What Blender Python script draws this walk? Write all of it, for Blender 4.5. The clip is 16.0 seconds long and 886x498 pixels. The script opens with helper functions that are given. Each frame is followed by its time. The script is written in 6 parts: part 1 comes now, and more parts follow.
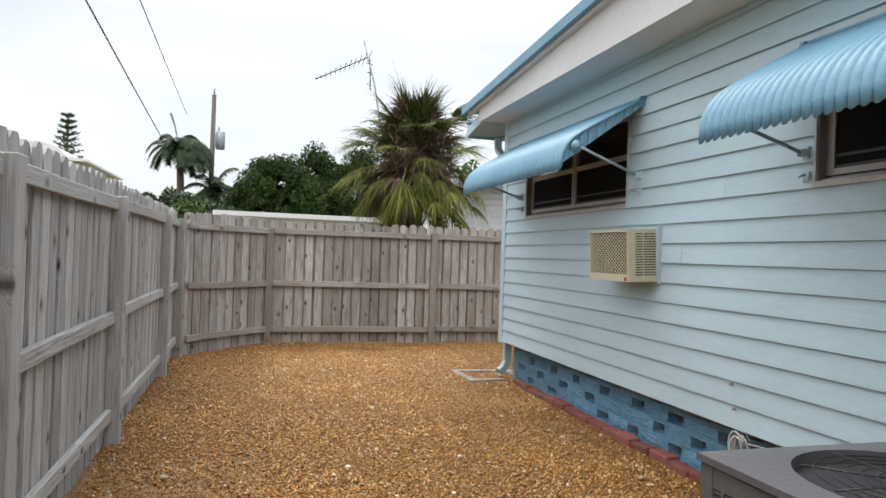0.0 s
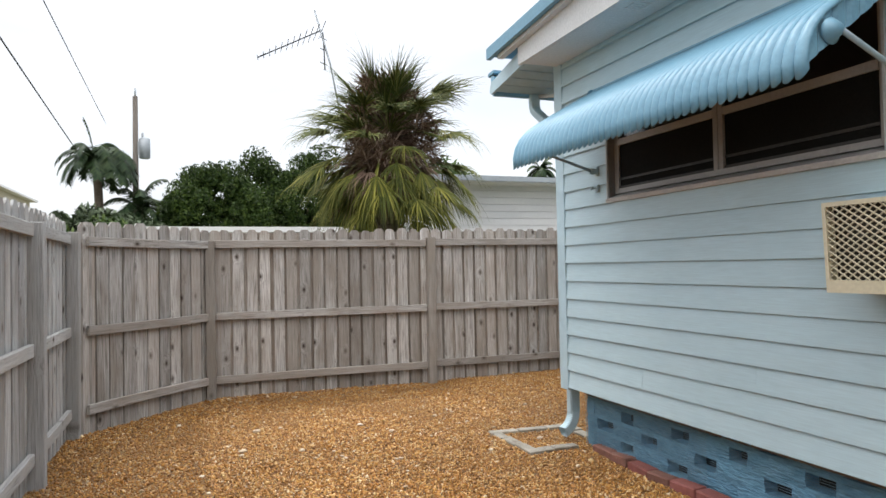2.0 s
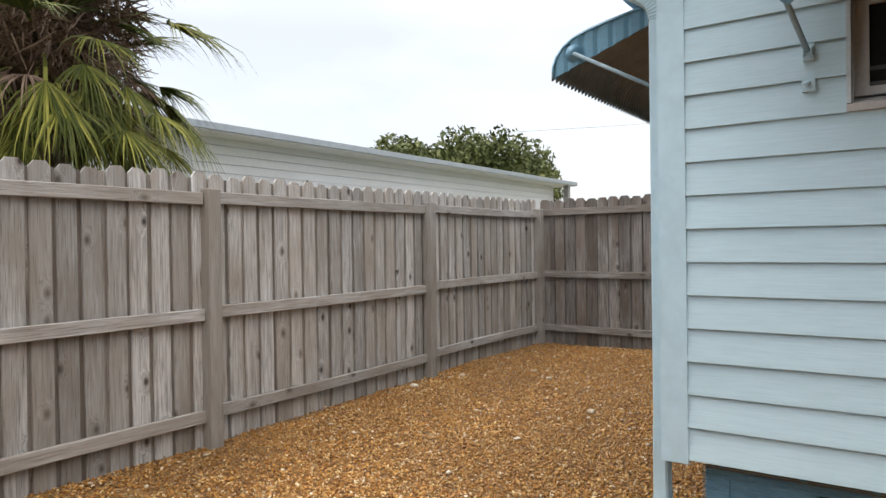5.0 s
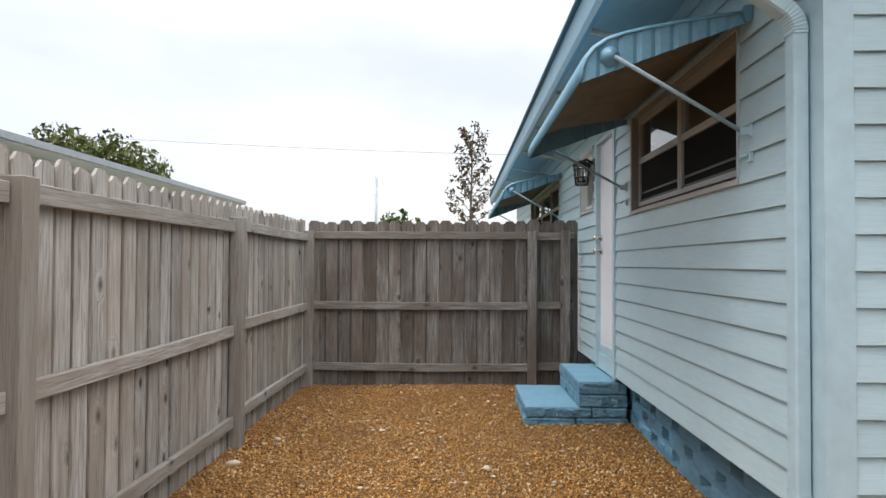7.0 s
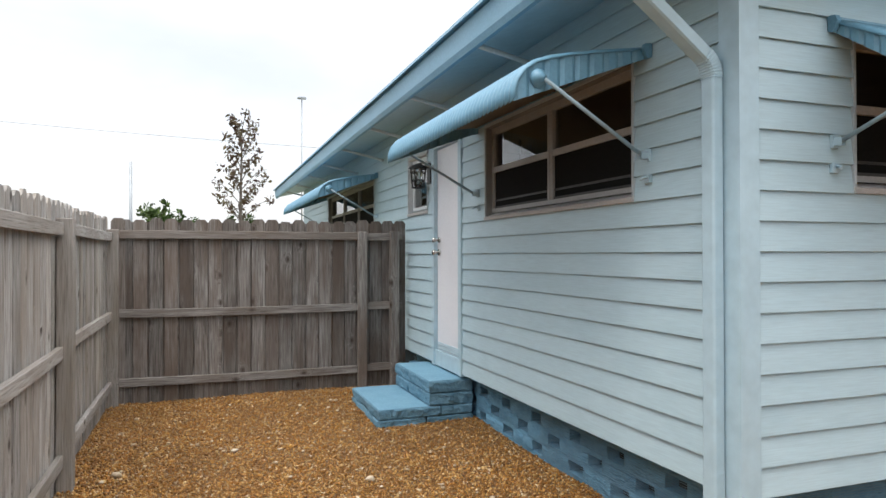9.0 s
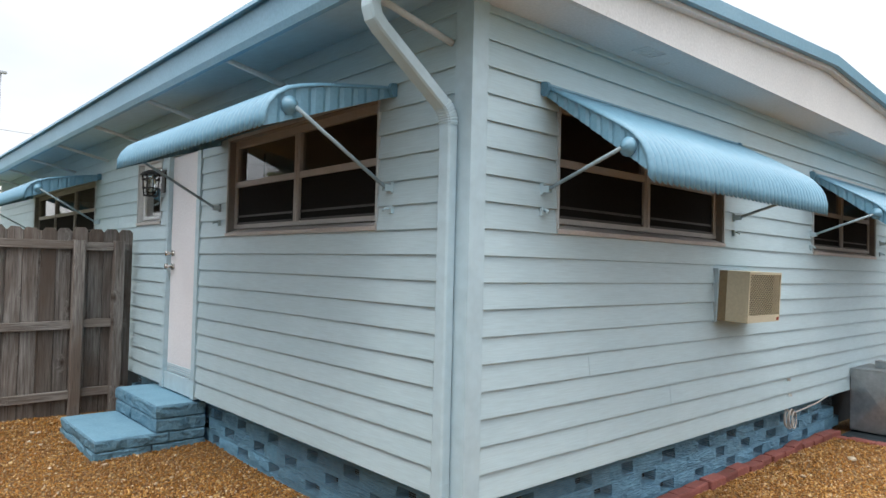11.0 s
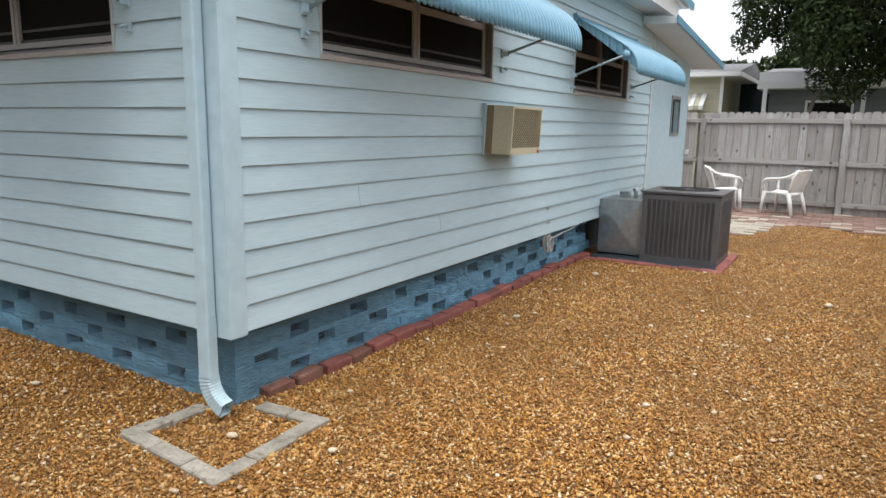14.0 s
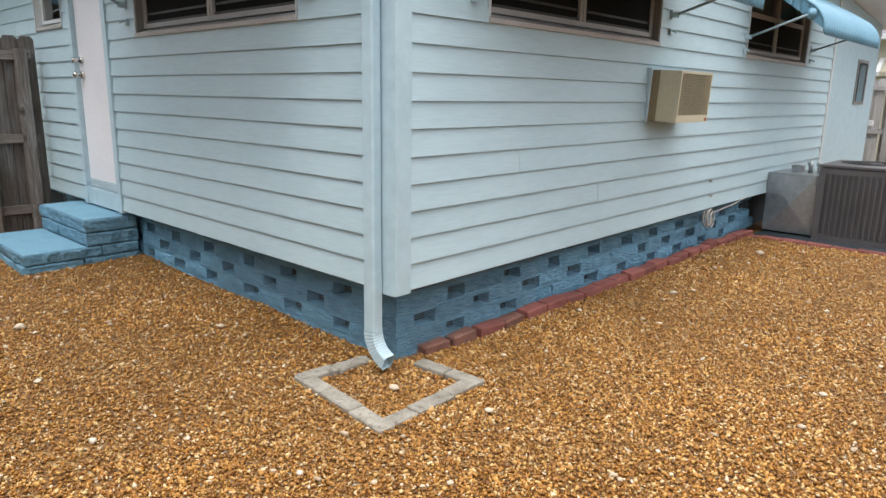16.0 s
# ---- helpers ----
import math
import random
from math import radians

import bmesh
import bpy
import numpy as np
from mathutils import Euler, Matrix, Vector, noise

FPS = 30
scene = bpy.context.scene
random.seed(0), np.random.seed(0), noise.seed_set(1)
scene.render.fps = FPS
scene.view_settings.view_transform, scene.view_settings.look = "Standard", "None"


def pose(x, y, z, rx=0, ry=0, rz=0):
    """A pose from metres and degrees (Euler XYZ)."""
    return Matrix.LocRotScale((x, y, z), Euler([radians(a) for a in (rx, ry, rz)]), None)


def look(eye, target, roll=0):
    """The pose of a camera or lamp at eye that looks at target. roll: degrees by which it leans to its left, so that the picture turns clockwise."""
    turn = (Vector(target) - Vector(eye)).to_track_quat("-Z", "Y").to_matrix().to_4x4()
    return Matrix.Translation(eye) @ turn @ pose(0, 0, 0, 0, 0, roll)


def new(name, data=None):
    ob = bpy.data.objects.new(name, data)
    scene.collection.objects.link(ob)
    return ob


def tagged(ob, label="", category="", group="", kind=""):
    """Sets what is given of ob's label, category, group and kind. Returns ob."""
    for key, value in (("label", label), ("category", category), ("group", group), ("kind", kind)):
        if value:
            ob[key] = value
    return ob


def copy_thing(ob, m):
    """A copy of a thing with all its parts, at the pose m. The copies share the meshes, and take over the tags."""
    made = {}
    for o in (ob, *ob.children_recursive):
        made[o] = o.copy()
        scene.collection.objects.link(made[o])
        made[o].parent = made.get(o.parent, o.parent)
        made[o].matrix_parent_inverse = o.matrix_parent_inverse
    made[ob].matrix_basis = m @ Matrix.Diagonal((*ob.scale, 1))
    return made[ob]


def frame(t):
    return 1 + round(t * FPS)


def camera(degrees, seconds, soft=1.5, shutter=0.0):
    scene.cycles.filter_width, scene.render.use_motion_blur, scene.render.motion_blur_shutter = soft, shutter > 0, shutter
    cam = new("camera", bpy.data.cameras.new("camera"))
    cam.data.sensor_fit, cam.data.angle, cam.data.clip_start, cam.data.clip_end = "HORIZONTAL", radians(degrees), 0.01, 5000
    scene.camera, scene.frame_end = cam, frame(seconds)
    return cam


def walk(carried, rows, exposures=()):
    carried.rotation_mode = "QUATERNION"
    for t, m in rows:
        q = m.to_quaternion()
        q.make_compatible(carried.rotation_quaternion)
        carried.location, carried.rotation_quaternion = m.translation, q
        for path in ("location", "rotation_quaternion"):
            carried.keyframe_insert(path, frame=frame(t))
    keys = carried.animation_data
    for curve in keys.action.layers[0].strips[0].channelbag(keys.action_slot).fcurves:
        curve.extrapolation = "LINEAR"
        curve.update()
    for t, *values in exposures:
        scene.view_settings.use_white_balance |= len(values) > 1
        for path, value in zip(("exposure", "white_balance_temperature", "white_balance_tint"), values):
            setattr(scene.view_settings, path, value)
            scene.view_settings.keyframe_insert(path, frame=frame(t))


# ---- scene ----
cam = camera(67.0, 16.0)
PATH = [
    (0, (0.481, 0.418, 1.352), (1.022, 2.344, 1.371), 2.0),
    (0.5, (0.472, 1.031, 1.35), (1.138, 2.917, 1.348), 2.6),
    (1, (0.511, 1.672, 1.323), (1.196, 3.55, 1.362), 1.0),
    (1.5, (0.48, 2.293, 1.322), (1.105, 4.193, 1.357), 0.5),
    (2, (0.527, 2.994, 1.35), (1.227, 4.867, 1.401), -1.1),
    (2.5, (0.508, 3.62, 1.361), (1.19, 5.497, 1.478), 2.4),
    (3, (0.435, 4.214, 1.366), (1.495, 5.91, 1.385), 2.4),
    (3.5, (0.419, 4.837, 1.362), (1.437, 6.558, 1.4), 2.4),
    (4, (0.362, 5.449, 1.35), (1.633, 6.993, 1.387), -0.6),
    (4.5, (0.383, 6.055, 1.315), (1.941, 7.309, 1.338), -3.3),
    (5, (0.384, 6.663, 1.308), (2.028, 7.802, 1.292), -0.8),
    (5.2, (0.395, 6.899, 1.322), (2.167, 7.826, 1.3), -2.5),
    (7.3, (0.762, 9.075, 1.374), (2.76, 8.988, 1.389), 0.4),
    (7.5, (0.794, 9.228, 1.371), (2.783, 9.018, 1.352), 0.4),
    (8, (0.869, 9.474, 1.407), (2.797, 8.95, 1.314), 2.8),
    (8.2, (0.903, 9.525, 1.422), (2.82, 8.959, 1.368), 1.2),
    (10.3, (0.885, 9.759, 1.543), (2.644, 8.814, 1.648), 2.5),
    (10.5, (0.881, 9.768, 1.552), (2.572, 8.704, 1.65), 1.9),
    (11, (0.854, 9.717, 1.559), (2.344, 8.384, 1.612), 1.4),
    (11.5, (0.835, 9.671, 1.547), (2.085, 8.11, 1.582), 1.0),
    (12, (0.765, 9.64, 1.533), (1.889, 7.986, 1.552), 0.2),
    (12.5, (0.756, 9.629, 1.535), (1.879, 7.975, 1.526), 0.1),
    (13, (0.742, 9.614, 1.519), (1.836, 7.94, 1.48), 0.3),
    (13.5, (0.734, 9.601, 1.507), (1.798, 7.912, 1.385), 0.7),
    (14, (0.728, 9.583, 1.413), (1.745, 7.899, 1.055), 0.9),
    (14.5, (0.733, 9.577, 1.371), (1.689, 7.891, 0.877), 0.6),
    (15, (0.763, 9.603, 1.353), (1.814, 7.971, 0.869), 1.1),
    (15.5, (0.825, 9.659, 1.356), (2.135, 8.226, 0.874), 0.6),
    (16, (0.823, 9.658, 1.384), (2.151, 8.231, 0.935), 0.9),
]
EXPOSURES = ((0, 0.35), (0.5, 0.37), (1, 0.42), (4.5, 0.46), (5.2, 0.44), (7.5, 0.40), (8, 0.51), (8.2, 0.51), (10.3, 0.41), (10.5, 0.40), (11, 0.47), (11.5, 0.53), (12, 0.46), (13.5, 0.47), (14, 0.44), (15, 0.48), (15.5, 0.50), (16, 0.57))
walk(cam, [(t, look(eye, target, roll)) for t, eye, target, roll in PATH], EXPOSURES)

# ---- sky, sun and exposure ----
world = bpy.data.worlds.new("overcast_sky")
scene.world = world
world.use_nodes = True
wn, wl = world.node_tree.nodes, world.node_tree.links
wn.clear()
w_out = wn.new("ShaderNodeOutputWorld")
w_sky = wn.new("ShaderNodeTexSky")
w_sky.sky_type, w_sky.sun_disc = "NISHITA", False
w_sky.sun_elevation, w_sky.sun_rotation = radians(58), radians(215)
w_sky.dust_density = 4.0
w_bg_sky = wn.new("ShaderNodeBackground")
w_bg_sky.inputs["Strength"].default_value = 0.05
wl.new(w_sky.outputs["Color"], w_bg_sky.inputs["Color"])
w_tc = wn.new("ShaderNodeTexCoord")
w_map = wn.new("ShaderNodeMapping")
w_map.inputs["Scale"].default_value = (1.0, 1.0, 2.6)
wl.new(w_tc.outputs["Generated"], w_map.inputs["Vector"])
w_noise = wn.new("ShaderNodeTexNoise")
w_noise.inputs["Scale"].default_value, w_noise.inputs["Detail"].default_value = 2.2, 5.0
w_noise.inputs["Roughness"].default_value = 0.5
wl.new(w_map.outputs["Vector"], w_noise.inputs["Vector"])
w_ramp = wn.new("ShaderNodeValToRGB")
w_ramp.color_ramp.elements[0].position, w_ramp.color_ramp.elements[0].color = 0.34, (0.80, 0.82, 0.86, 1)
w_ramp.color_ramp.elements[1].position, w_ramp.color_ramp.elements[1].color = 0.60, (0.99, 0.99, 1.0, 1)
wl.new(w_noise.outputs["Fac"], w_ramp.inputs["Fac"])
w_bg_cloud = wn.new("ShaderNodeBackground")
w_bg_cloud.inputs["Strength"].default_value = 0.70
# an overcast sky is brighter overhead than at the horizon
w_sep = wn.new("ShaderNodeSeparateXYZ")
wl.new(w_tc.outputs["Generated"], w_sep.inputs[0])
w_grad = wn.new("ShaderNodeMapRange")
w_grad.inputs["From Min"].default_value, w_grad.inputs["From Max"].default_value = 0.30, 0.95
w_grad.inputs["To Min"].default_value, w_grad.inputs["To Max"].default_value = 1.0, 2.9
wl.new(w_sep.outputs["Z"], w_grad.inputs["Value"])
w_mul = wn.new("ShaderNodeVectorMath")
w_mul.operation = "SCALE"
wl.new(w_ramp.outputs["Color"], w_mul.inputs[0])
wl.new(w_grad.outputs[0], w_mul.inputs["Scale"])
wl.new(w_mul.outputs[0], w_bg_cloud.inputs["Color"])
w_add = wn.new("ShaderNodeAddShader")
wl.new(w_bg_sky.outputs[0], w_add.inputs[0])
wl.new(w_bg_cloud.outputs[0], w_add.inputs[1])
wl.new(w_add.outputs[0], w_out.inputs["Surface"])

sun_data = bpy.data.lights.new("sun", "SUN")
sun_data.energy, sun_data.angle, sun_data.color = 1.2, radians(25), (1.0, 0.97, 0.93)
sun = new("sun", sun_data)
sun.matrix_world = look((-2, 15, 20), (2, 6, 0))


# ---- materials ----
def material(name):
    m = bpy.data.materials.new(name)
    m.use_nodes = True
    nt = m.node_tree
    return m, nt.nodes, nt.links, nt.nodes["Principled BSDF"]


def mixed(nodes, links, fac, a, b, blend="MIX"):
    """A colour mix; each input is a socket, a colour or a number."""
    n = nodes.new("ShaderNodeMix")
    n.data_type, n.blend_type = "RGBA", blend
    for sock, v in ((n.inputs[0], fac), (n.inputs[6], a), (n.inputs[7], b)):
        if isinstance(v, bpy.types.NodeSocket):
            links.new(v, sock)
        elif isinstance(v, (int, float)):
            sock.default_value = v
        else:
            sock.default_value = (*v, 1)
    return n.outputs[2]


def noise_tex(nodes, links, scale, stretch=(1, 1, 1), detail=4, offset=True, rough=0.55):
    tc = nodes.new("ShaderNodeTexCoord")
    vec = tc.outputs["Object"]
    if offset:
        info = nodes.new("ShaderNodeObjectInfo")
        mul = nodes.new("ShaderNodeMath")
        mul.operation = "MULTIPLY"
        mul.inputs[1].default_value = 37.0
        links.new(info.outputs["Random"], mul.inputs[0])
        add = nodes.new("ShaderNodeVectorMath")
        add.operation = "ADD"
        links.new(vec, add.inputs[0])
        links.new(mul.outputs[0], add.inputs[1])
        vec = add.outputs[0]
    mp = nodes.new("ShaderNodeMapping")
    mp.inputs["Scale"].default_value = stretch
    links.new(vec, mp.inputs["Vector"])
    n = nodes.new("ShaderNodeTexNoise")
    n.inputs["Scale"].default_value, n.inputs["Detail"].default_value, n.inputs["Roughness"].default_value = scale, detail, rough
    links.new(mp.outputs["Vector"], n.inputs["Vector"])
    return n.outputs["Fac"]


def ramp(nodes, links, fac, stops):
    r = nodes.new("ShaderNodeValToRGB")
    el = r.color_ramp.elements
    while len(el) < len(stops):
        el.new(0.5)
    for e, (p, c) in zip(el, stops):
        e.position, e.color = p, (*c, 1) if len(c) == 3 else c
    links.new(fac, r.inputs["Fac"])
    return r.outputs["Color"]


def bumped(nodes, links, bsdf, height, strength, distance=0.01):
    b = nodes.new("ShaderNodeBump")
    b.inputs["Strength"].default_value, b.inputs["Distance"].default_value = strength, distance
    links.new(height, b.inputs["Height"])
    links.new(b.outputs["Normal"], bsdf.inputs["Normal"])


def varied(nodes, links, colour, amount):
    """Value that differs from object to object."""
    info = nodes.new("ShaderNodeObjectInfo")
    mr = nodes.new("ShaderNodeMapRange")
    mr.inputs["To Min"].default_value, mr.inputs["To Max"].default_value = 1 - amount, 1 + amount
    links.new(info.outputs["Random"], mr.inputs["Value"])
    hsv = nodes.new("ShaderNodeHueSaturation")
    links.new(colour, hsv.inputs["Color"])
    links.new(mr.outputs[0], hsv.inputs["Value"])
    return hsv.outputs["Color"]


def surface(name, dark, light, scale=4.0, stretch=(1, 1, 1), rough=0.6, metal=0.0, bump=0.15, fine=60.0, vary=0.04, dirt=None, dirt_at=0.62, spec=0.4, fine_stretch=None, depth=0.004):
    m, nodes, links, b = material(name)
    big = noise_tex(nodes, links, scale, stretch)
    col = ramp(nodes, links, big, ((0.3, dark), (0.7, light)))
    small = noise_tex(nodes, links, fine, fine_stretch or stretch, detail=3)
    col = mixed(nodes, links, 0.25, col, ramp(nodes, links, small, ((0.3, [c * 0.7 for c in dark]), (0.7, [min(1, c * 1.15) for c in light]))))
    if dirt:
        d = noise_tex(nodes, links, scale * 2.3, stretch, detail=8, rough=0.7)
        mask = ramp(nodes, links, d, ((dirt_at, (0, 0, 0)), (dirt_at + 0.12, (1, 1, 1))))
        col = mixed(nodes, links, mask, col, dirt)
    links.new(varied(nodes, links, col, vary), b.inputs["Base Color"])
    b.inputs["Roughness"].default_value, b.inputs["Metallic"].default_value = rough, metal
    b.inputs["Specular IOR Level"].default_value = spec
    if bump:
        bumped(nodes, links, b, small, bump, depth)
    return m


M_SIDING = surface("pale_blue_siding", (0.43, 0.57, 0.62), (0.485, 0.625, 0.675), 1.6, (1, 1, 1), 0.45, bump=0.12, fine=30, fine_stretch=(0.25, 6, 6), vary=0.02, spec=0.35)
M_TRIM = surface("pale_blue_trim", (0.43, 0.57, 0.63), (0.455, 0.60, 0.66), 1.2, rough=0.4, bump=0.03, fine=12, vary=0.0)
M_TRIMLINE = surface("off_white_trim", (0.60, 0.63, 0.63), (0.68, 0.70, 0.70), 5, rough=0.45, bump=0.05)
M_WHITE = surface("white_fascia_paint", (0.61, 0.615, 0.615), (0.72, 0.72, 0.715), 1.3, rough=0.5, bump=0.06, dirt=(0.42, 0.38, 0.34), dirt_at=0.66)
M_SOFFIT = surface("soffit_paint", (0.66, 0.69, 0.70), (0.74, 0.76, 0.77), 1.5, rough=0.6, bump=0.05, dirt=(0.42, 0.35, 0.27), dirt_at=0.64)
M_BLUE = surface("blue_awning_paint", (0.125, 0.28, 0.385), (0.165, 0.335, 0.445), 2.5, rough=0.42, bump=0.04, fine=50, dirt=(0.17, 0.31, 0.37), dirt_at=0.68, spec=0.5)
M_BLUEDARK = surface("blue_fascia_paint", (0.11, 0.25, 0.35), (0.15, 0.31, 0.42), 2.5, rough=0.4, bump=0.05, dirt=(0.13, 0.25, 0.30), dirt_at=0.66)
M_AWNUNDER = surface("awning_underside", (0.17, 0.145, 0.115), (0.26, 0.225, 0.18), 6, rough=0.6, bump=0.1)
M_BLOCK = surface("blue_painted_block", (0.105, 0.265, 0.40), (0.19, 0.40, 0.55), 9, rough=0.75, bump=1.0, fine=38, vary=0.12, dirt=(0.33, 0.40, 0.42), dirt_at=0.66, depth=0.022, fine_stretch=(0.5, 0.5, 2.6))
M_STEP = surface("blue_painted_step", (0.15, 0.31, 0.42), (0.20, 0.38, 0.49), 5, rough=0.6, bump=0.12, fine=50, vary=0.05)
M_STEPROCK = surface("blue_painted_split_face", (0.09, 0.21, 0.30), (0.165, 0.32, 0.42), 14, rough=0.7, bump=1.0, fine=34, vary=0.06, depth=0.02)
# Near-black: paints shade behind the blocks and in the porch; also the slab.
M_DARK = surface("shade_and_slab_black", (0.02, 0.03, 0.038), (0.035, 0.05, 0.06), 5, rough=0.9, bump=0)
M_MESH = surface("vent_wire", (0.16, 0.27, 0.34), (0.24, 0.35, 0.42), 10, rough=0.5, metal=0.2, bump=0)
M_FRAME = surface("taupe_window_frame", (0.35, 0.335, 0.312), (0.44, 0.42, 0.395), 4, rough=0.5, bump=0.08)
M_SILL = surface("taupe_sill", (0.43, 0.42, 0.405), (0.54, 0.525, 0.505), 4, rough=0.5, bump=0.08, dirt=(0.3, 0.23, 0.2), dirt_at=0.64)
M_CASING = surface("pale_grey_casing", (0.42, 0.46, 0.47), (0.52, 0.56, 0.57), 4, rough=0.45, bump=0.05)
M_JAMB = surface("grey_jamb", (0.19, 0.19, 0.18), (0.26, 0.25, 0.24), 5, rough=0.5, bump=0.06)
M_SCREEN = surface("dark_screen", (0.009, 0.009, 0.0085), (0.016, 0.0155, 0.015), 300, rough=0.9, spec=0.1, bump=0.1)
M_SASH = surface("dark_sash_bar", (0.03, 0.028, 0.026), (0.055, 0.052, 0.048), 8, rough=0.5, bump=0.05)
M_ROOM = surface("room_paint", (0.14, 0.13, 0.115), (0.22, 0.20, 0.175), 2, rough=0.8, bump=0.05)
M_GALV = surface("galvanised_sheet", (0.30, 0.33, 0.34), (0.46, 0.49, 0.50), 5, rough=0.38, metal=0.75, bump=0.05, fine=25, vary=0.03)
M_STEEL = surface("dull_steel", (0.30, 0.33, 0.35), (0.42, 0.45, 0.47), 9, rough=0.5, metal=0.6, bump=0.1)
M_COND = surface("grey_brown_steel", (0.082, 0.080, 0.085), (0.118, 0.114, 0.118), 3, rough=0.42, bump=0.05, dirt=(0.115, 0.11, 0.105), dirt_at=0.66)
M_CONDIN = surface("coil_fins", (0.022, 0.022, 0.025), (0.04, 0.04, 0.043), 30, rough=0.6, bump=0.2)
M_CREAM = surface("cream_plastic", (0.52, 0.47, 0.33), (0.60, 0.55, 0.40), 3, rough=0.5, bump=0.04, dirt=(0.40, 0.34, 0.22), dirt_at=0.66)
M_ACDARK = surface("coil_behind_grille", (0.03, 0.026, 0.02), (0.06, 0.052, 0.04), 25, rough=0.6, bump=0.2)
M_BRICK = surface("red_painted_brick", (0.185, 0.06, 0.05), (0.285, 0.10, 0.085), 6, rough=0.75, bump=0.5, fine=55, vary=0.18, dirt=(0.16, 0.08, 0.06), dirt_at=0.58)
M_BRICKWORN = surface("worn_red_brick", (0.12, 0.06, 0.045), (0.22, 0.10, 0.075), 12, rough=0.85, bump=0.8, fine=50, vary=0.15, dirt=(0.26, 0.22, 0.18), dirt_at=0.6)
M_PAVER = surface("grey_concrete_paver", (0.20, 0.18, 0.145), (0.39, 0.365, 0.31), 9, rough=0.85, bump=0.6, fine=70, vary=0.12, dirt=(0.15, 0.125, 0.09), dirt_at=0.55)
M_TILE = surface("salmon_patio_stone", (0.17, 0.105, 0.085), (0.26, 0.165, 0.135), 5, rough=0.8, bump=0.4, fine=40, vary=0.28, dirt=(0.34, 0.29, 0.24), dirt_at=0.58)
M_FLAG = surface("cream_flagstone", (0.31, 0.275, 0.22), (0.44, 0.40, 0.33), 5, rough=0.8, bump=0.3, fine=40, vary=0.1)
M_DOOR = surface("white_door_paint", (0.69, 0.69, 0.71), (0.77, 0.77, 0.79), 2, rough=0.4, bump=0.03)
M_BLACK = surface("black_metal", (0.012, 0.012, 0.013), (0.03, 0.03, 0.03), 20, rough=0.45, bump=0.1)
M_CHROME = surface("brushed_metal", (0.55, 0.53, 0.50), (0.66, 0.64, 0.60), 20, rough=0.25, metal=1.0, bump=0.02)
M_CABLE = surface("grey_cable", (0.40, 0.40, 0.38), (0.55, 0.55, 0.52), 20, rough=0.5, bump=0.05)
M_PLASTIC = surface("white_plastic", (0.74, 0.73, 0.70), (0.82, 0.81, 0.78), 3, rough=0.4, bump=0.03)
M_WOODPOLE = surface("weathered_pole", (0.10, 0.085, 0.07), (0.17, 0.15, 0.13), 3, (1, 1, 0.1), 0.85, bump=0.4)
M_FARWHITE = surface("white_wall_paint", (0.68, 0.69, 0.70), (0.78, 0.78, 0.78), 0.8, rough=0.7, bump=0.05)
M_FARYELLOW = surface("pale_yellow_siding", (0.43, 0.40, 0.30), (0.52, 0.485, 0.375), 1.5, rough=0.7, bump=0.05)
M_FARGREY = surface("grey_siding", (0.13, 0.14, 0.155), (0.18, 0.19, 0.20), 1.5, rough=0.7, bump=0.05)
M_ROOFGREY = surface("grey_shingle_roof", (0.14, 0.14, 0.15), (0.23, 0.23, 0.24), 9, rough=0.9, bump=0.3)
M_GROUND = surface("sandy_grass_ground", (0.09, 0.10, 0.05), (0.17, 0.15, 0.09), 1.5, rough=0.95, bump=0.4)
M_TRUNK = surface("palm_trunk_bark", (0.12, 0.09, 0.065), (0.22, 0.17, 0.13), 6, (1, 1, 3), 0.9, bump=0.8, depth=0.03)
M_DEADLEAF = surface("dead_brown_frond", (0.12, 0.075, 0.05), (0.22, 0.14, 0.095), 3, rough=0.8, bump=0.1)


def glass_material():
    m, nodes, links, b = material("window_glass")
    b.inputs["Base Color"].default_value = (0.75, 0.78, 0.78, 1)
    b.inputs["Roughness"].default_value, b.inputs["IOR"].default_value = 0.01, 1.45
    b.inputs["Transmission Weight"].default_value = 1.0
    return m


M_GLASS = glass_material()


